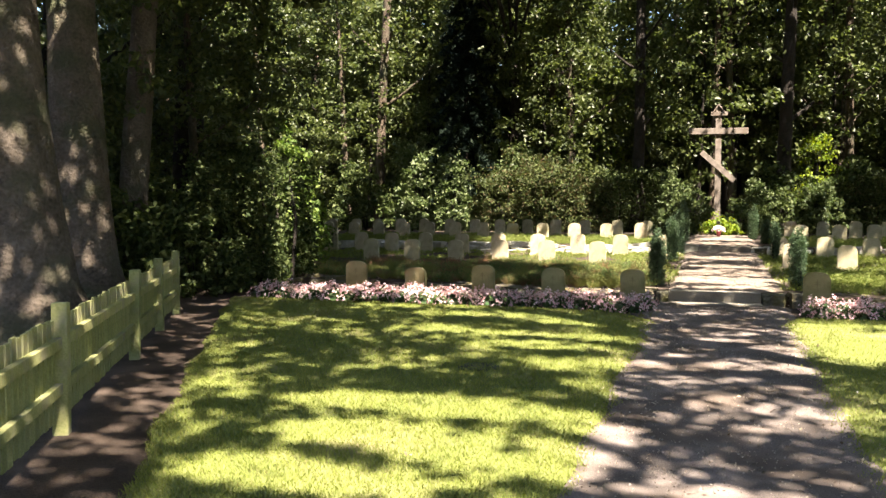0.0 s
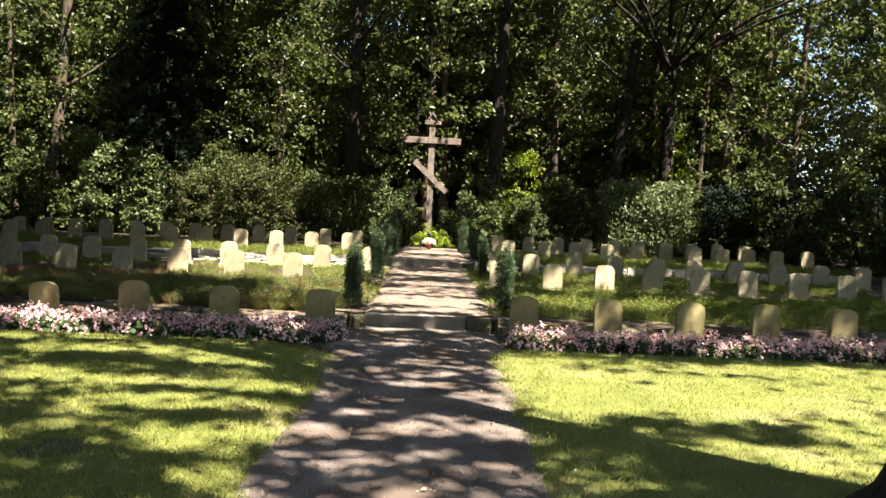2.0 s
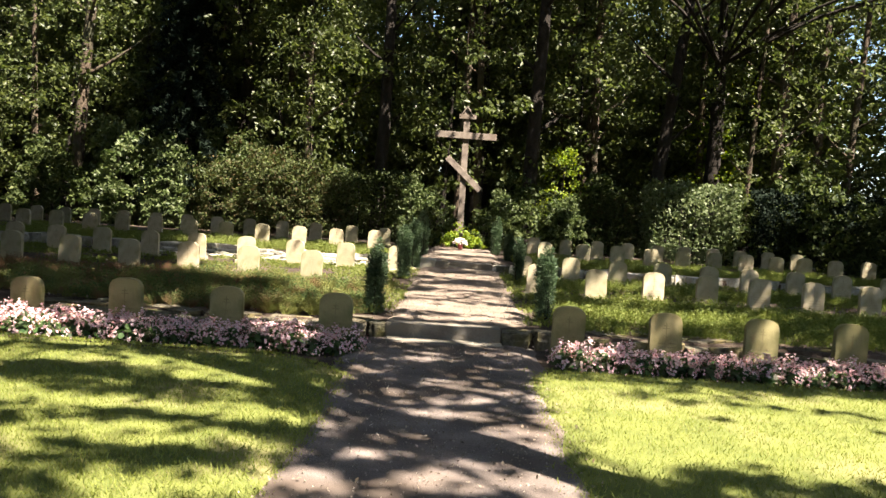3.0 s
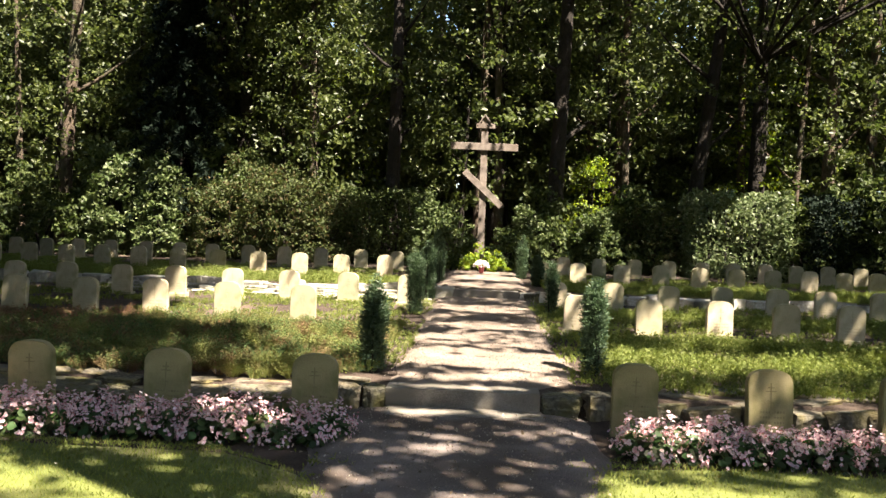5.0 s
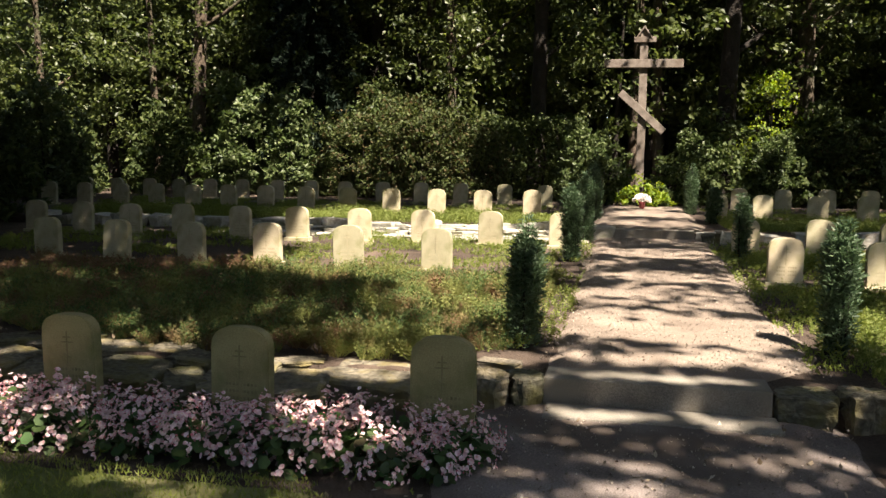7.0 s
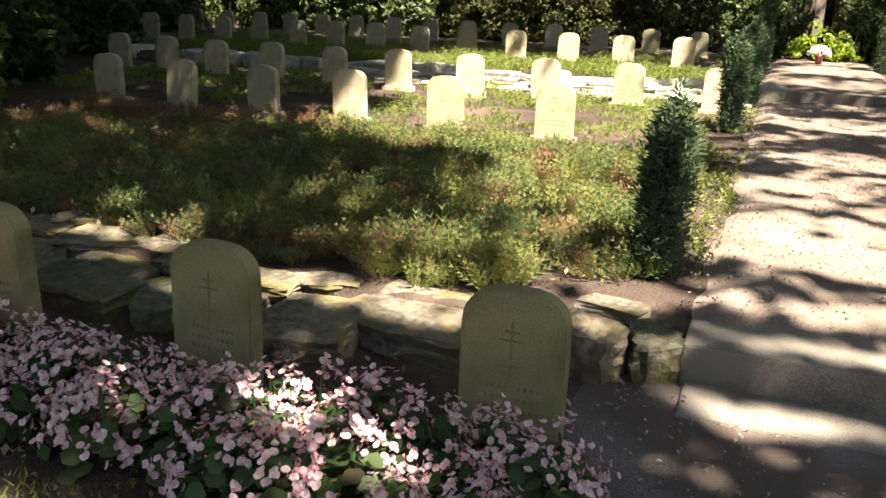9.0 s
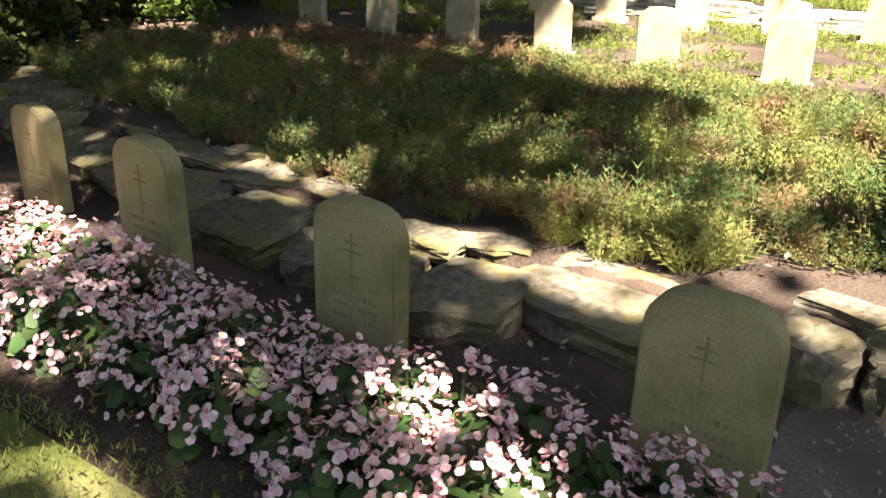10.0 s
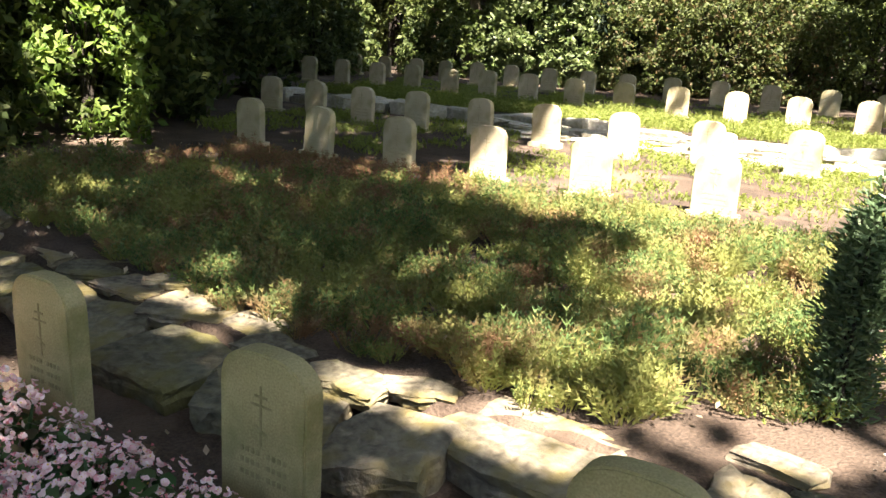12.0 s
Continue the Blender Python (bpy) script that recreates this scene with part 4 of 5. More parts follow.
hedge_block("dark_hedge", -3.7, -1.2, 29.9, 31.1, 2.15, "low dark flat-topped hedge behind the graves", 64, 9000, 0.11, SHRUB_LEAF)
hedge_block("yew_hedge", 9.2, 15.5, 28.2, 29.6, 2.2, "evergreen hedge behind the graves, its shade put into the colour", 63, 12000, 0.12, NEEDLE)

# ---- columnar yews along the upper path ----
def yew(x, y, h, w, seed, label, mat=YEW_LEAF, n=9000):
    """A sheaf of upright shoots, each clothed in short needles that point up and out."""
    r = np.random.default_rng(seed)
    top = thing("columnar_yew", pose(x, y, ground_z(x, y) + 0.01, 0, 0, 40 * seed), label, "shrub", "yews along the path")
    cs, ds = [], []
    shoots = 26
    for k in range(shoots):
        a, q = k * 2.4, math.sqrt((k + 0.5) / shoots) * w * 0.40
        low = 0.0 if k % 3 else r.uniform(0.1, 0.5) * h
        tall = h * (0.97 - 0.24 * (k / shoots) ** 1.5) * r.uniform(0.72, 1.03)
        e = np.array((math.cos(a) * q, math.sin(a) * q, tall))
        foot = np.array((e[0] * 0.75, e[1] * 0.75, low))
        if k % 4 == 0:
            v, qd = tube([(foot[0], foot[1], -0.05), tuple((foot + e) * 0.5), tuple(e * (1, 1, 0.96))], [0.012, 0.008, 0.003], 5, 0.1, k)
            mesh_part("stem", fast_mesh("stem", v, qd, SHADE_BARK, True), top)
        m = n // shoots
        f = r.uniform(0, 1, m)[:, None] ** 0.9
        swell = 0.014 + 0.050 * np.abs(np.sin(f * 11 + k * 1.7)) * np.clip((1.05 - f) * 6, 0.25, 1)
        out = rand_dirs(r, m) * (1, 1, 0.4)
        cs.append(foot + (e - foot) * np.concatenate([f ** 0.6, f ** 0.6, f], 1) + out * swell * r.uniform(0.5, 1.15, (m, 1)))
        ds.append(out * 1.2 + (0, 0, 0.55) + r.normal(0, 0.4, (m, 3)))
    c, d = np.concatenate(cs), np.concatenate(ds)
    d /= np.linalg.norm(d, axis=1, keepdims=True)
    s_ = np.cross(d, rand_dirs(r, len(c)))
    s_ /= np.linalg.norm(s_, axis=1, keepdims=True) + 1e-9
    L = r.uniform(0.022, 0.048, (len(c), 1))
    v = np.stack([c - s_ * 0.0055, c + s_ * 0.0055, c + d * L + s_ * 0.003, c + d * L - s_ * 0.003], 1).reshape(-1, 3)
    mesh_part("foliage", fast_mesh("foliage", v, np.arange(len(v)).reshape(-1, 4), mat), top)


YEW = "blue-green columnar yew beside the sandy path"
yew(-0.66, 13.45, 0.93, 0.26, 1, YEW)
yew(1.47, 13.75, 0.96, 0.25, 2, YEW)
yew(-0.64, 18.25, 1.06, 0.28, 3, YEW)
yew(1.47, 18.75, 0.92, 0.20, 4, "thin browning columnar yew beside the sandy path", YEW_LEAF, 4000)
yew(-0.58, 20.4, 1.10, 0.28, 5, YEW)
yew(-0.57, 23.2, 1.08, 0.34, 6, YEW)
yew(1.52, 23.0, 0.66, 0.26, 7, YEW)
yew(1.30, 25.4, 1.04, 0.28, 8, YEW)
yew(-0.62, 25.4, 1.0, 0.3, 9, YEW)

# ---- flower pot before the cross ----
pot = thing("flower_pot", pose(0.36, 26.6, ground_z(0, 26.6) + 0.03), "dark red pot with white flowers before the cross", "flower pot")
v, q = tube([(0, 0, 0), (0, 0, 0.02), (0, 0, 0.13), (0, 0, 0.15), (0, 0, 0.14)], [0.05, 0.055, 0.075, 0.08, 0.01], 16)
mesh_part("pot", fast_mesh("pot", v, q, CLAY, True), pot)
d = rand_dirs(r9, 160, 0.5)
d[:, 2] = np.abs(d[:, 2])
v, t = leaves(r9, d * (0.19, 0.19, 0.16) + (0, 0, 0.15), 0.07, 0.06, 1.0)
mesh_part("blossoms", fast_mesh("blossoms", v, t, WHITE_PETAL), pot, "white and pale pink blossoms")

# ---- begonia bed ----
PETALS = ((0.0, 1.0, 1.0), (math.pi, 0.95, 1.0), (math.pi / 2, 0.85, 0.7), (-math.pi / 2, 0.8, 0.7))      # turn, length, width


def discs(r, centres, normals, length, width, cup, outline):
    """A rounded, slightly cupped leaf or petal at each centre, growing from its foot."""
    vs, ts = [], []
    for p, nr in zip(centres, normals):
        nrm = Vector(nr).normalized()
        a = nrm.orthogonal().normalized()
        a.rotate(Matrix.Rotation(r.uniform(0, 6.28), 3, nrm))
        for turn, fl, fw in outline:
            u = a * math.cos(turn) + nrm.cross(a) * math.sin(turn)
            w = nrm.cross(u)
            k = r.uniform(0.85, 1.15)
            L, W, i = length * fl * k, width * fw * k, len(vs)
            P = Vector(p)
            vs += [P, P + u * L * 0.35 + w * W * 0.75 + nrm * L * cup * 0.5, P + u * L * 0.8 + w * W * 0.72 + nrm * L * cup, P + u * L * 1.02 + nrm * L * cup * 0.7,
                   P + u * L * 0.8 - w * W * 0.72 + nrm * L * cup, P + u * L * 0.35 - w * W * 0.75 + nrm * L * cup * 0.5]
            ts += [(i, i + 1, i + 2), (i, i + 2, i + 3), (i, i + 3, i + 4), (i, i + 4, i + 5)]
    return [tuple(q) for q in vs], ts


def begonia(seed, h):
    r = np.random.default_rng(seed)
    top = thing("begonia", Matrix(), "low begonia with pale pink flowers in dark soil", "flower", "begonias in the bed")
    v, q = tube([(0, 0, -0.02), (0.01, 0.0, h * 0.5), (0.0, 0.02, h * 0.9)], [0.012, 0.009, 0.004], 6, 0.1, seed)
    mesh_part("stem", fast_mesh("stem", v, q, BEGONIA_LEAF, True), top)
    d = rand_dirs(r, 64, 0.35)
    d[:, 2] = np.abs(d[:, 2])
    c = d * (0.12, 0.12, h * 0.78) * r.uniform(0.45, 1, (64, 1)) + (0, 0, 0.012)
    v, t = discs(r, c, d * (0.6, 0.6, 0.5) + r.normal(0, 0.25, (64, 3)) + (0, 0, 0.5), 0.054, 0.046, 0.16, ((0.0, 1.0, 0.85),))
    mesh_part("foliage", fast_mesh("foliage", v, t, BEGONIA_LEAF, True), top, "rounded glossy green and bronze leaves")
    n = 98
    d = rand_dirs(r, 40, 0.45)
    d[:, 2] = np.abs(d[:, 2])
    c = d * (0.155, 0.155, h) * r.uniform(0.84, 1.08, (40, 1)) + (0, 0, 0.02)
    pick = r.integers(0, 40, n)
    d, c = d[pick], c[pick] + r.normal(0, 0.014, (n, 3))
    v, t = discs(r, c, d + r.normal(0, 0.45, (n, 3)) + (0, -0.15, 0.1), 0.0135, 0.0118, 0.55, PETALS)
    mesh_part("blossoms", fast_mesh("blossoms", v, t, PETAL), top, "pale pink four-petalled blossoms")
    v, t = leaves(r, c[r.integers(0, n, 64)] + r.normal(0, 0.013, (64, 3)), 0.013, 0.011, 0.3, 0.5)
    tagged(mesh_part("bud_spray", fast_mesh("bud_spray", v, t, BUD), top, "small rose-pink buds"), kind="stuff")
    v, t = leaves(r, c + np.array([0, 0, 0.005]), 0.006, 0.006, 1, 0.3)
    tagged(mesh_part("stamen_tuft", fast_mesh("stamen_tuft", v, t, STAMEN), top, "yellow stamens"), kind="stuff")
    return top


models = [begonia(101, 0.21), begonia(102, 0.24), begonia(103, 0.19)]
spots = []
for x0, x1 in ((-6.75, -0.66), (1.42, 8.2)):
    for row, y in enumerate((11.27, 11.45, 11.63)):
        x = x0 + 0.07 * row
        while x < x1:
            spots.append((x + rng.uniform(-0.04, 0.04), y + rng.uniform(-0.04, 0.04)))
            x += 0.205
for i, (x, y) in enumerate(spots):
    k = rng.uniform(0.88, 1.15)
    copy_thing(models[int(rng.integers(3))], pose(x, y, 0.0, 0, 0, rng.uniform(0, 360)) @ Matrix.Diagonal((k, k, k, 1)))
for m_ in models:
    drop_model(m_)

# ---- quarry stone edging ----
def rock_mesh(seed, l, w, h, mat=ROCK, fine=1):
    """A flat broken slab: an uneven outline, split sides in ledges, chipped rim and a gently hollowed top."""
    r = random.Random(seed)
    bm = bmesh.new()
    base = [(-0.5, -0.5), (-0.1, -0.53), (0.5, -0.47), (0.53, 0.1), (0.46, 0.5), (0.05, 0.55), (-0.42, 0.48), (-0.54, 0.05)]
    skip = r.choice((1, 3, 5, 7, 9))
    knots = [(x * l * r.uniform(0.86, 1.04) + r.uniform(-0.03, 0.03), y * w * r.uniform(0.80, 1.05) + r.uniform(-0.02, 0.02)) for i, (x, y) in enumerate(base) if i != skip]
    ring = []
    for (x, y), (x2, y2) in zip(knots, knots[1:] + knots[:1]):
        for k in range(fine):
            f, j = k / fine, 0.012 * (k > 0)
            ring.append((x + (x2 - x) * f + r.uniform(-j, j), y + (y2 - y) * f + r.uniform(-j, j)))
    n = len(ring)
    tip, tilt = r.uniform(-0.12, 0.12) * h / l, r.uniform(-0.12, 0.12) * h / w
    levels = [(-0.4 * h, 0.90), (0.1 * h, 0.95), (0.42 * h, 0.985), (0.55 * h, 0.96), (0.86 * h, 1.0), (0.97 * h, 0.965), (1.0 * h, 0.80), (0.98 * h, 0.42)]
    if fine == 1:
        levels = levels[:3] + levels[4:6]
    rows = []
    for i, (z, k) in enumerate(levels):
        j = 0.012 if z < 0.9 * h else 0.007
        rows.append([bm.verts.new((x * k + r.uniform(-j, j), y * k + r.uniform(-j, j), z + (tip * x + tilt * y) * (i > 1) + r.uniform(-0.045, 0.045) * h * (i > 0))) for x, y in ring])
    for a, b in zip(rows, rows[1:]):
        for k in range(n):
            bm.faces.new((a[k], a[(k + 1) % n], b[(k + 1) % n], b[k]))
    mid = bm.verts.new((r.uniform(-0.1, 0.1) * l, r.uniform(-0.1, 0.1) * w, h * r.uniform(0.97, 1.06)))
    for k in range(n):
        bm.faces.new((rows[-1][k], rows[-1][(k + 1) % n], mid))
    me = bpy.data.meshes.new("stone")
    bm.to_mesh(me)
    bm.free()
    me.materials.append(mat)
    return me


def bend(x, y):
    return y + (max(0.0, -x - 3.2) * 0.16 if y < 15 else 0.0)


def edging(name, y, z, runs, seed, h, label, layers, mat=ROCK):
    top = thing(name, Matrix(), label, "stone edging")
    r = random.Random(seed)
    for x0, x1 in runs:
        x = x0
        while x < x1:
            l = r.uniform(0.26, 0.66)
            ob = mesh_part("stone", rock_mesh(r.random(), l, r.uniform(0.32, 0.5), h * r.uniform(0.75, 1.15), mat), top)
            ob.matrix_world = pose(x + l / 2, bend(x, y) + 0.1 + r.uniform(-0.07, 0.07), z, r.uniform(-8, 5), r.uniform(-7, 7), r.uniform(-24, 24))
            x += l * 0.97
        for k in range(layers):
            x = x0 + r.uniform(0, 0.3)
            while x < x1 - 0.2:
                l = r.uniform(0.22, 0.5)
                if r.random() < 0.9:
                    ob = mesh_part("stone", rock_mesh(r.random(), l, r.uniform(0.2, 0.34), 0.07, mat), top)
                    ob.matrix_world = pose(x + l / 2, bend(x, y) + 0.30 + 0.21 * k + r.uniform(-0.06, 0.06), z + h * 0.72 + 0.02 * k + r.uniform(-0.03, 0.02), r.uniform(-7, 5), r.uniform(-6, 6), r.uniform(-32, 32))
                x += l * 0.93


edging("stone_edging", 12.56, 0.0, [(1.62, 8.4)], 81, 0.15, "low edging of broken quarry stone slabs below heather", 2)
# the slabs below the heather bed: middle, length, depth, height, turn, foot
SLABS = [(-1.50, 12.64, 0.74, 0.38, 0.185, -11, 0.0), (-1.93, 12.40, 0.40, 0.34, 0.165, 8, 0.0), (-2.33, 12.60, 0.36, 0.22, 0.06, -6, 0.115), (-2.38, 12.40, 0.40, 0.24, 0.13, 12, 0.0),
         (-2.06, 12.68, 0.30, 0.16, 0.05, 20, 0.13), (-2.75, 12.62, 0.36, 0.24, 0.06, -14, 0.12), (-3.14, 12.42, 0.58, 0.36, 0.17, -4, 0.0)]
HALF = [(-2.68, 12.36, 0.26, 0.22, 0.15, 30, 0.0), (-3.42, 12.78, 0.44, 0.34, 0.06, 20, 0.12), (-3.02, 12.80, 0.34, 0.22, 0.05, -10, 0.13), (-3.70, 12.50, 0.46, 0.34, 0.15, 10, 0.0),
        (-4.16, 12.58, 0.42, 0.30, 0.14, -16, 0.0), (-3.92, 12.86, 0.40, 0.26, 0.05, -5, 0.12), (-4.36, 12.92, 0.42, 0.26, 0.05, 24, 0.11), (-4.62, 12.66, 0.44, 0.28, 0.13, -8, 0.0),
        (-5.10, 12.74, 0.44, 0.30, 0.13, 8, 0.0), (-4.80, 13.02, 0.40, 0.24, 0.05, -20, 0.11)]
front_edging = thing("stone_edging", Matrix(), "low edging of broken mossy stone slabs below heather", "stone edging")
for k, (x, y, l, w, h, a, z) in enumerate(SLABS + HALF):
    bedded = z == 0.0
    ob = mesh_part("stone", rock_mesh(500 + k, l, w + 0.12 * bedded, h * (0.80 if bedded else 0.9), ROCK, 3), front_edging)
    ob.matrix_world = pose(x, y - 0.05 * bedded, z, 7 if bedded else 4, 0, a)
r_end = random.Random(84)
for k in range(11):
    ob = mesh_part("stone", rock_mesh(540 + k, r_end.uniform(0.3, 0.5), r_end.uniform(0.24, 0.36), 0.13), front_edging)
    ob.matrix_world = pose(-5.5 - 0.26 * k, 12.82 + 0.075 * k + 0.24 * (k % 2), 0.02 + 0.06 * (k % 2), r_end.uniform(-5, 4), r_end.uniform(-5, 5), r_end.uniform(-25, 25))
edging("stone_edging", 20.98, 0.27, [(-10.5, -0.42), (1.1, 10.5)], 82, 0.22, "low edging of broken stone on the terrace, coloured pale as in sun", 0, SUNLIT_ROCK)
edging("stone_paving", 20.25, 0.275, [(-6.5, -0.75)], 83, 0.07, "strip of flat stones below the upper edging, coloured pale as in sun", 2, SUNLIT_ROCK)
for k, (x, y, l, w, h, a) in enumerate(((-0.565, 12.66, 0.22, 0.30, 0.18, 12), (-0.80, 12.60, 0.27, 0.26, 0.18, -14), (-1.06, 12.64, 0.22, 0.24, 0.13, 10), (1.06, 12.68, 0.34, 0.36, 0.17, -8), (1.43, 12.70, 0.36, 0.36, 0.19, 6), (1.28, 20.98, 0.34, 0.24, 0.16, 12))):
    ob = tagged(new("step_stone", rock_mesh(300 + k, l, w, h, ROCK, 3)), "rough grey stone set beside the step", "stone", "loose stones")
    ob.matrix_world = pose(x, y, 0.0 if y < 13 else 0.28, 0, 0, a)

# flat pieces of stone on the terrace corner, and an iron cover in the lawn
for k, (x, y, l, w, a) in enumerate(((-0.76, 12.90, 0.30, 0.13, -10), (-3.75, 13.0, 0.3, 0.2, 20), (-4.4, 13.2, 0.25, 0.2, 50))):
    ob = tagged(new("flat_stone", rock_mesh(330 + k, l, w, 0.05)), "flat pale stone lying in the soil", "stone", "loose stones")
    ob.matrix_world = pose(x, y, 0.145, 0, 0, a)
v, q = tube([(0, 0, -0.02), (0, 0, 0.012), (0, 0, 0.018), (0, 0, 0.0181)], [0.19, 0.19, 0.175, 0.001], 28)
ob = tagged(new("ground_cover", fast_mesh("ground_cover", v, q, COVER)), "round grey cover plate sunk in the lawn", "cover")
ob.location = (-1.78, 6.55, 0.045)

# ---- ground cover ----
def sprigs(name, label, areas, per_m2, height, mat, seed, side=5, bare=0.42, lean=0.5, tuft=0.0):
    """Upright sprigs, each a stem with pairs of small leaves."""
    r = np.random.default_rng(seed)
    vs, ts, n0 = [], [], 0
    for x0, x1, y0, y1 in areas:
        n = int((x1 - x0) * (y1 - y0) * per_m2)
        x, y = r.uniform(x0, x1, n), r.uniform(y0, y1, n)
        keep = np.array([noise.noise(Vector((a * 0.9, b * 0.9, seed))) + 0.45 * noise.noise(Vector((a * 3, b * 3, seed))) for a, b in zip(x, y)]) > bare - 0.8 + r.uniform(-0.15, 0.15, n)
        x, y = x[keep], y[keep]
        z = np.array([ground_z(a, b) for a, b in zip(x, y)])
        n = len(x)
        tall = height * r.uniform(0.5, 1.25, n) * np.array([0.72 + 0.7 * noise.noise(Vector((a * 1.7, b * 1.7, seed + 4.0))) + 0.35 * noise.noise(Vector((a * 5, b * 5, seed + 4.0))) for a, b in zip(x, y)])
        root = np.stack([x, y, z], 1)
        dirs = np.stack([r.normal(0, lean, n), r.normal(0, lean, n), np.ones(n)], 1)
        if tuft:
            sway = np.array([(noise.noise(Vector((a * 3.3, b * 3.3, 11.0))), noise.noise(Vector((a * 3.3, b * 3.3, 23.0)))) for a, b in zip(x, y)])
            dirs[:, :2] += sway * 1.3
            tall *= np.clip(1.05 + tuft * np.array([noise.noise(Vector((a * 3.6, b * 3.6, 31.0))) for a, b in zip(x, y)]), 0.35, 2.2)
        dirs /= np.linalg.norm(dirs, axis=1, keepdims=True)
        tip = root + dirs * tall[:, None]
        sidev = np.cross(dirs, rand_dirs(r, n))
        sidev /= np.linalg.norm(sidev, axis=1, keepdims=True)
        other = np.cross(dirs, sidev)
        rows, faces = [root - sidev * 0.004, root + sidev * 0.004, tip], [(0, 1, 2)]
        for k in range(side):
            f = 0.25 + 0.7 * k / side
            q = root + (tip - root) * f
            w = sidev if k % 2 else other
            L = (0.016 + 0.020 * (1 - f)) * (tall / height)[:, None] * (1.3 if tuft else 1.0)
            wide = 0.0048 if tuft else 0.007
            i = len(rows)
            rows += [q + w * L + dirs * L * 0.9, q - dirs * wide, q - w * L + dirs * L * 0.9, q + dirs * wide]
            faces += [(i, i + 1, i + 3), (i + 1, i + 2, i + 3)]
        k = len(rows)
        vs.append(np.stack(rows, 1).reshape(-1, 3))
        ts.append((np.arange(n)[:, None, None] * k + np.array(faces)[None]).reshape(-1, 3) + n0)
        n0 += n * k
    ob = new(name, fast_mesh(name, np.concatenate(vs), np.concatenate(ts), mat))
    return tagged(ob, label, "heather", kind="stuff")


def heather_bed(name, label, x0, x1, y0, y1, spacing, per, height, mat, seed, inside):
    """Low bushes: sprigs fanning out from many tufts, each sprig a stem with short leafy side shoots."""
    r = np.random.default_rng(seed)
    gx, gy = np.meshgrid(np.arange(x0, x1, spacing), np.arange(y0, y1, spacing))
    cx, cy = gx.ravel() + r.uniform(-0.5, 0.5, gx.size) * spacing, gy.ravel() + r.uniform(-0.5, 0.5, gx.size) * spacing
    keep = inside(cx, cy) & (np.array([noise.noise(Vector((a * 0.9, b * 0.9, seed))) + 0.4 * noise.noise(Vector((a * 3, b * 3, seed))) for a, b in zip(cx, cy)]) > -0.38)
    cx, cy = cx[keep], cy[keep]
    big = np.array([0.85 + 0.55 * noise.noise(Vector((a * 1.6, b * 1.6, seed + 4.0))) for a, b in zip(cx, cy)]) * r.uniform(0.5, 1.35, len(cx))
    n = len(cx) * per
    own = np.repeat(np.arange(len(cx)), per)
    a, q = r.uniform(0, 2 * np.pi, n), np.sqrt(r.uniform(0, 1, n))
    fan = np.stack([np.cos(a) * q * 0.95, np.sin(a) * q * 0.95, np.ones(n)], 1) + r.normal(0, 0.16, (n, 3))
    fan[:, :2] += np.repeat(r.normal(0, 0.28, (len(cx), 2)), per, 0)
    fan /= np.linalg.norm(fan, axis=1, keepdims=True)
    root = np.stack([cx[own] + np.cos(a) * q * spacing * 0.35, cy[own] + np.sin(a) * q * spacing * 0.35, np.zeros(n)], 1)
    root[:, 2] = [ground_z(p, s) for p, s in zip(root[:, 0], root[:, 1])]
    tall = (height * big[own] * r.uniform(0.55, 1.15, n))[:, None]
    tip = root + fan * tall
    side = np.cross(fan, rand_dirs(r, n))
    side /= np.linalg.norm(side, axis=1, keepdims=True)
    other = np.cross(fan, side)
    rows, faces = [root - side * 0.003, root + side * 0.003, tip], [(0, 1, 2)]
    for k in range(7):
        f = 0.3 + 0.66 * k / 6
        p, w = root + (tip - root) * f, side if k % 2 else other
        L, i = tall * (0.20 - 0.13 * f), len(rows)
        rows += [p + w * L + fan * L * 1.3, p - fan * 0.006, p - w * L + fan * L * 1.3, p + fan * 0.007]
        faces += [(i, i + 1, i + 3), (i + 1, i + 2, i + 3)]
    k = len(rows)
    v = np.stack(rows, 1).reshape(-1, 3)
    t = (np.arange(n)[:, None, None] * k + np.array(faces)[None]).reshape(-1, 3)
    return tagged(new(name, fast_mesh(name, v, t, mat)), label, "heather", kind="stuff")


heather_bed("heather", "patchy green and rust-brown heather on terrace soil", -6.9, -0.72, 12.8, 16.45, 0.15, 44, 0.20, HEATHER_LEAF, 3,
            lambda x, y: (y < 16.4 + (x + 4.2) * 0.75 * (x < -4.2)) & (y > 12.76 + 0.16 * np.maximum(0, -x - 2.6)) & ~((x > -1.25) & (y < 13.2)))
sprigs("rusty_heather", "withered rust-brown heather on bare terrace soil", [(-7.0, -3.6, 13.6, 16.6)], 700, 0.15, RUST_LEAF, 6, 7, 0.62, 0.6, 0.8)
sprigs("heather", "fresh green heather on terrace soil", [(1.55, 9.0, 12.9, 16.4), (-10.5, -0.7, 21.4, 23.4), (1.6, 10.5, 21.4, 23.4), (1.5, 9, 17.9, 19.2)], 900, 0.2, WEED_LEAF, 5, 4, 0.34)
sprigs("weeds", "scattered small green plants on bare soil", [(-9, -0.8, 17.2, 20.7), (1.6, 9.5, 17.2, 20.7), (-12, -0.8, 24.2, 27), (1.6, 10.5, 24.2, 27)], 420, 0.10, WEED_LEAF, 8, 4, 0.78)


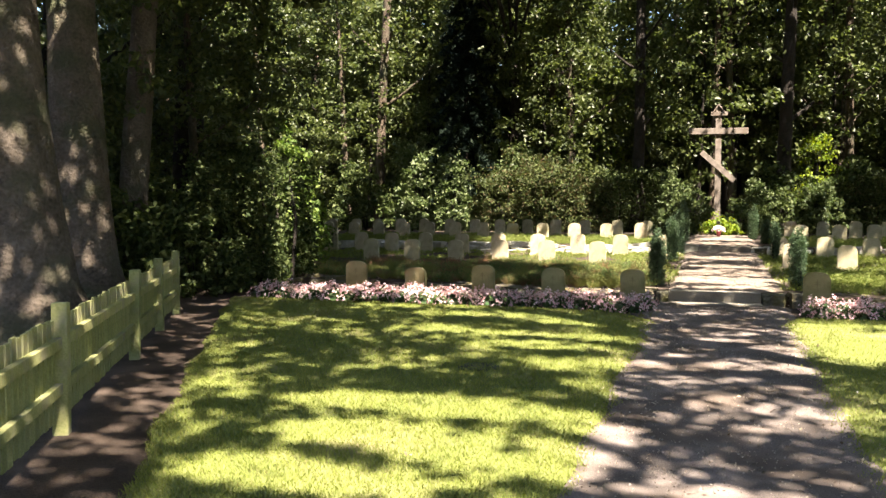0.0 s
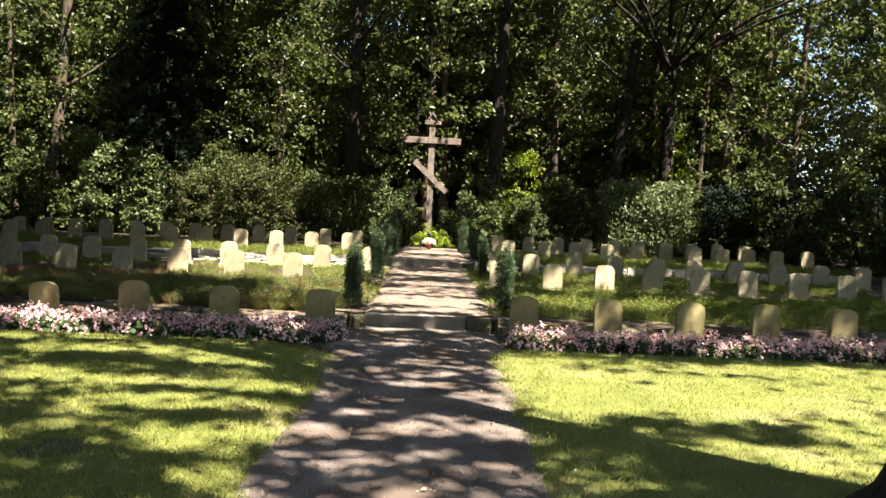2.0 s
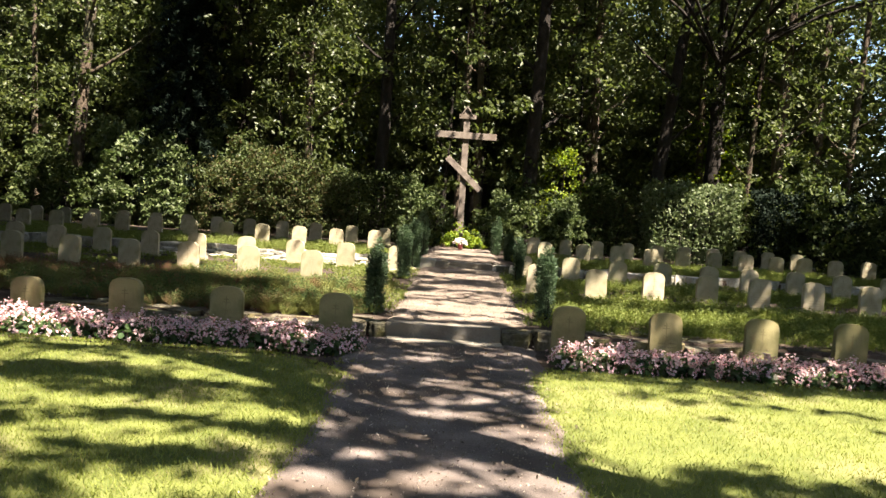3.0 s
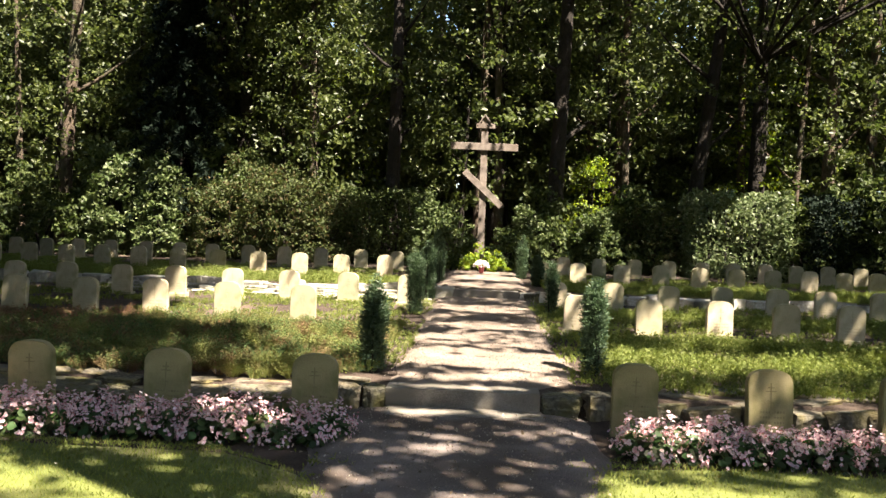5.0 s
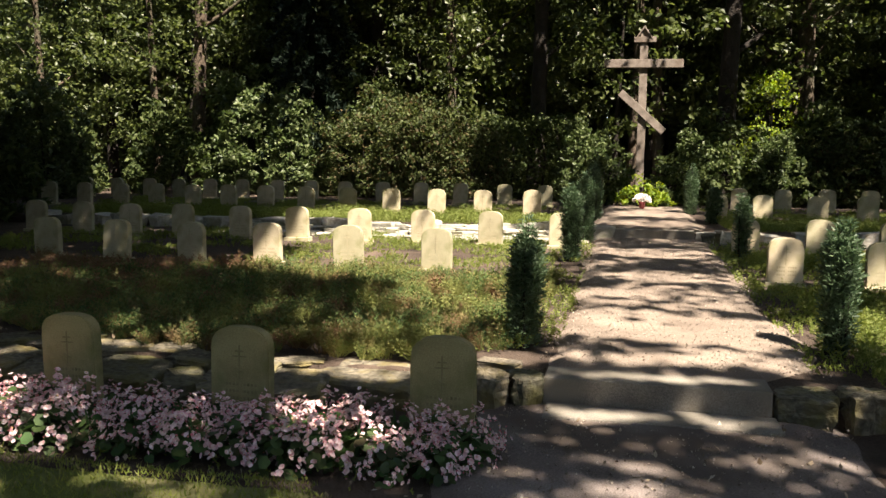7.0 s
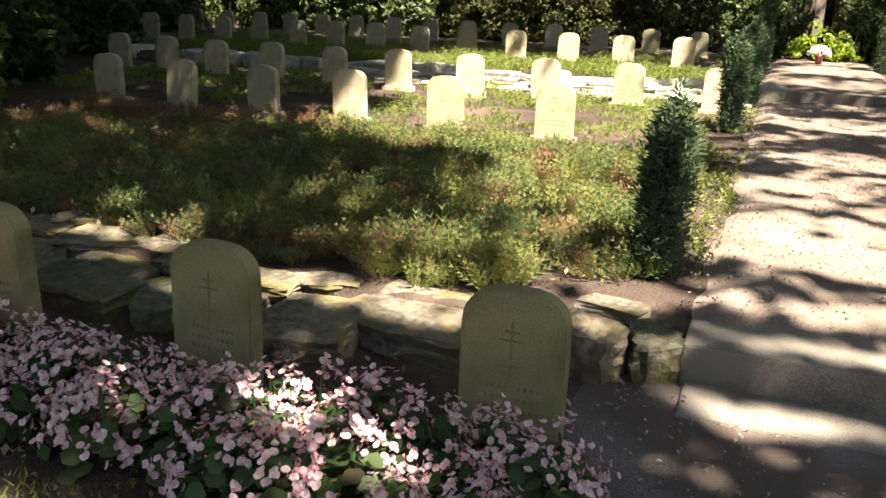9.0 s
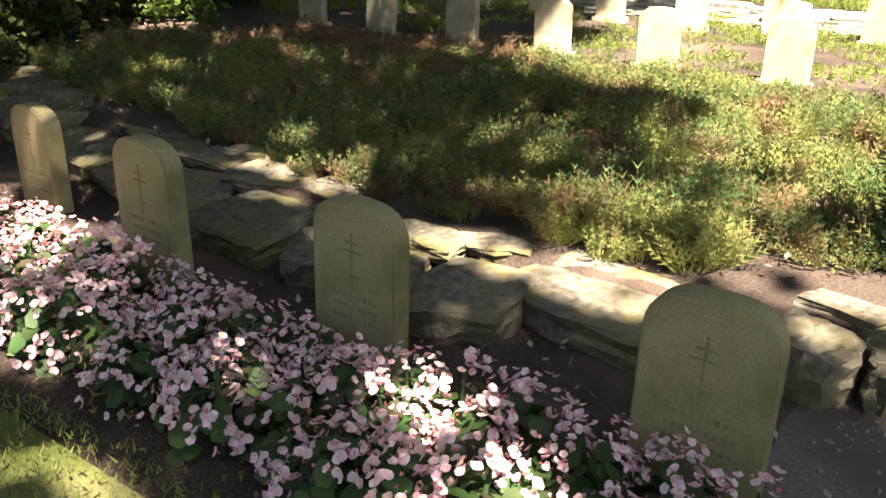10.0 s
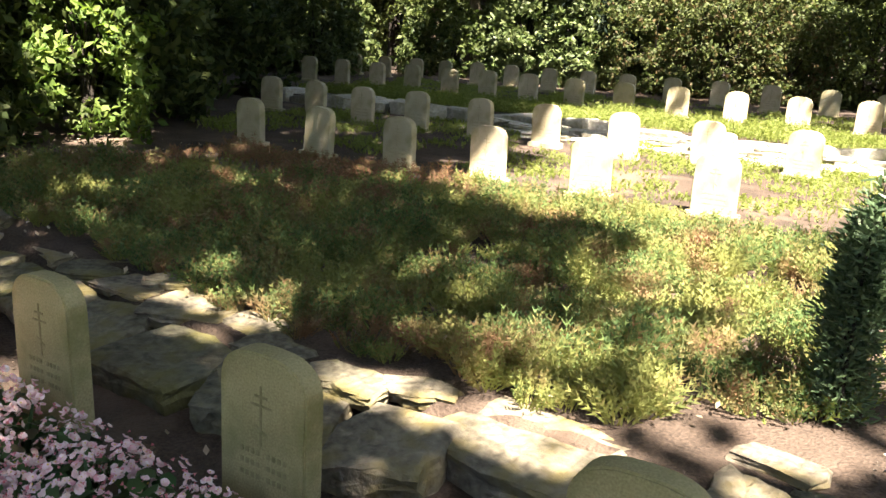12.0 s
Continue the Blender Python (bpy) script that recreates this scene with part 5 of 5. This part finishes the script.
def blades(name, edge, y0, y1, per_m2, seed):
    r = np.random.default_rng(seed)
    n = int(9.0 * (y1 - y0) * per_m2)
    y = r.uniform(y0, y1, n)
    lo, hi = np.array([edge(b) for b in y]).T
    lo, hi = np.maximum(lo, -7), np.minimum(hi, 7.5)
    f = r.uniform(0, 1, n)
    x = lo - 0.03 + (hi - lo + 0.06) * f
    near = np.minimum(np.minimum(x - lo, hi - x) * 6, (LAWN_END + 0.08 - y) * 4)
    z = 0.012 + 0.045 * np.sqrt(np.clip(near, 0, 1))
    root = np.stack([x, y, z], 1)
    tall = r.uniform(0.012, 0.036, n)
    d = np.stack([r.normal(0, 0.55, n), r.normal(0, 0.55, n), np.ones(n)], 1) * tall[:, None]
    w = rand_dirs(r, n) * 0.0045
    w[:, 2] = 0
    v = np.stack([root - w, root + w, root + d], 1).reshape(-1, 3)
    tagged(new(name, fast_mesh(name, v, np.arange(n * 3).reshape(-1, 3), GRASS_BLADE)), "short mown grass blades of the lawn", "grass", kind="stuff")


blades("lawn_grass", left_edge, 2.0, LAWN_END + 0.1, 1500, 12)
blades("lawn_grass", right_edge, 3.0, LAWN_END + 0.25, 1100, 13)
sprigs("path_side_plants", "low green plants creeping over the sandy path's edges", [(-0.95, -0.42, 13.15, 20.6), (1.2, 1.75, 13.1, 20.6)], 420, 0.10, WEED_LEAF, 19, 4, 0.62, 0.7)
sprigs("edge_grass", "thin grass creeping over the lawn's edges", [(-0.75, -0.42, 3, 10.9), (0.95, 1.25, 3, 11)], 260, 0.05, GRASS_BLADE, 16, 1, 0.5, 0.8)
sprigs("grass_tufts", "thin grass tufts on the bed's soil edge", [(-6, -0.7, 10.95, 11.28), (1.1, 6, 11.0, 11.32)], 60, 0.07, GRASS_BLADE, 15, 2, 0.6, 0.7)

# fallen petals and dry leaves
r7 = np.random.default_rng(77)
pts = np.concatenate([np.stack([r7.uniform(-6.5, -0.5, 420), r7.uniform(10.9, 12.5, 420), np.full(420, 0.022)], 1),
                      np.stack([r7.uniform(-0.7, 1.3, 260), r7.uniform(2, 12.5, 260), np.full(260, 0.036)], 1),
                      np.stack([r7.uniform(1.2, 6, 160), r7.uniform(11.1, 12.5, 160), np.full(160, 0.022)], 1),
                      np.stack([r7.uniform(-8.5, -0.8, 900), r7.uniform(12.8, 18.5, 900), np.full(900, 0.22)], 1),
                      np.array([(-2.1, 10.2, 0.1), (-2.35, 8.3, 0.1), (-1.45, 3.75, 0.1), (-1.4, 3.7, 0.11), (-3.4, 9.5, 0.1)])])
v, t = leaves(r7, pts, 0.035, 0.022, 3.0, 0.1)
n_up = 5200
gx, gy = r7.uniform(-0.5, 1.3, n_up), r7.uniform(12.9, 20.9, n_up)
grit = np.stack([gx, gy, np.array([ground_z(p, q) for p, q in zip(gx, gy)]) + 0.032], 1)
n_lo = 5200
grit = np.concatenate([grit, np.stack([r7.uniform(-0.7, 1.2, n_lo), r7.uniform(2.5, 12.5, n_lo), np.full(n_lo, 0.026)], 1)])
gv_, gt_ = leaves(r7, grit, 0.016, 0.012, 1.0, 0.5)
tagged(new("path_grit", fast_mesh("path_grit", gv_, gt_, GRIT)), "loose grit and small chips on the path", "grit", kind="stuff")
tagged(new("leaf_litter", fast_mesh("leaf_litter", v, t, LITTER)), "fallen petals and dry leaves on the soil", "leaf litter", kind="stuff")
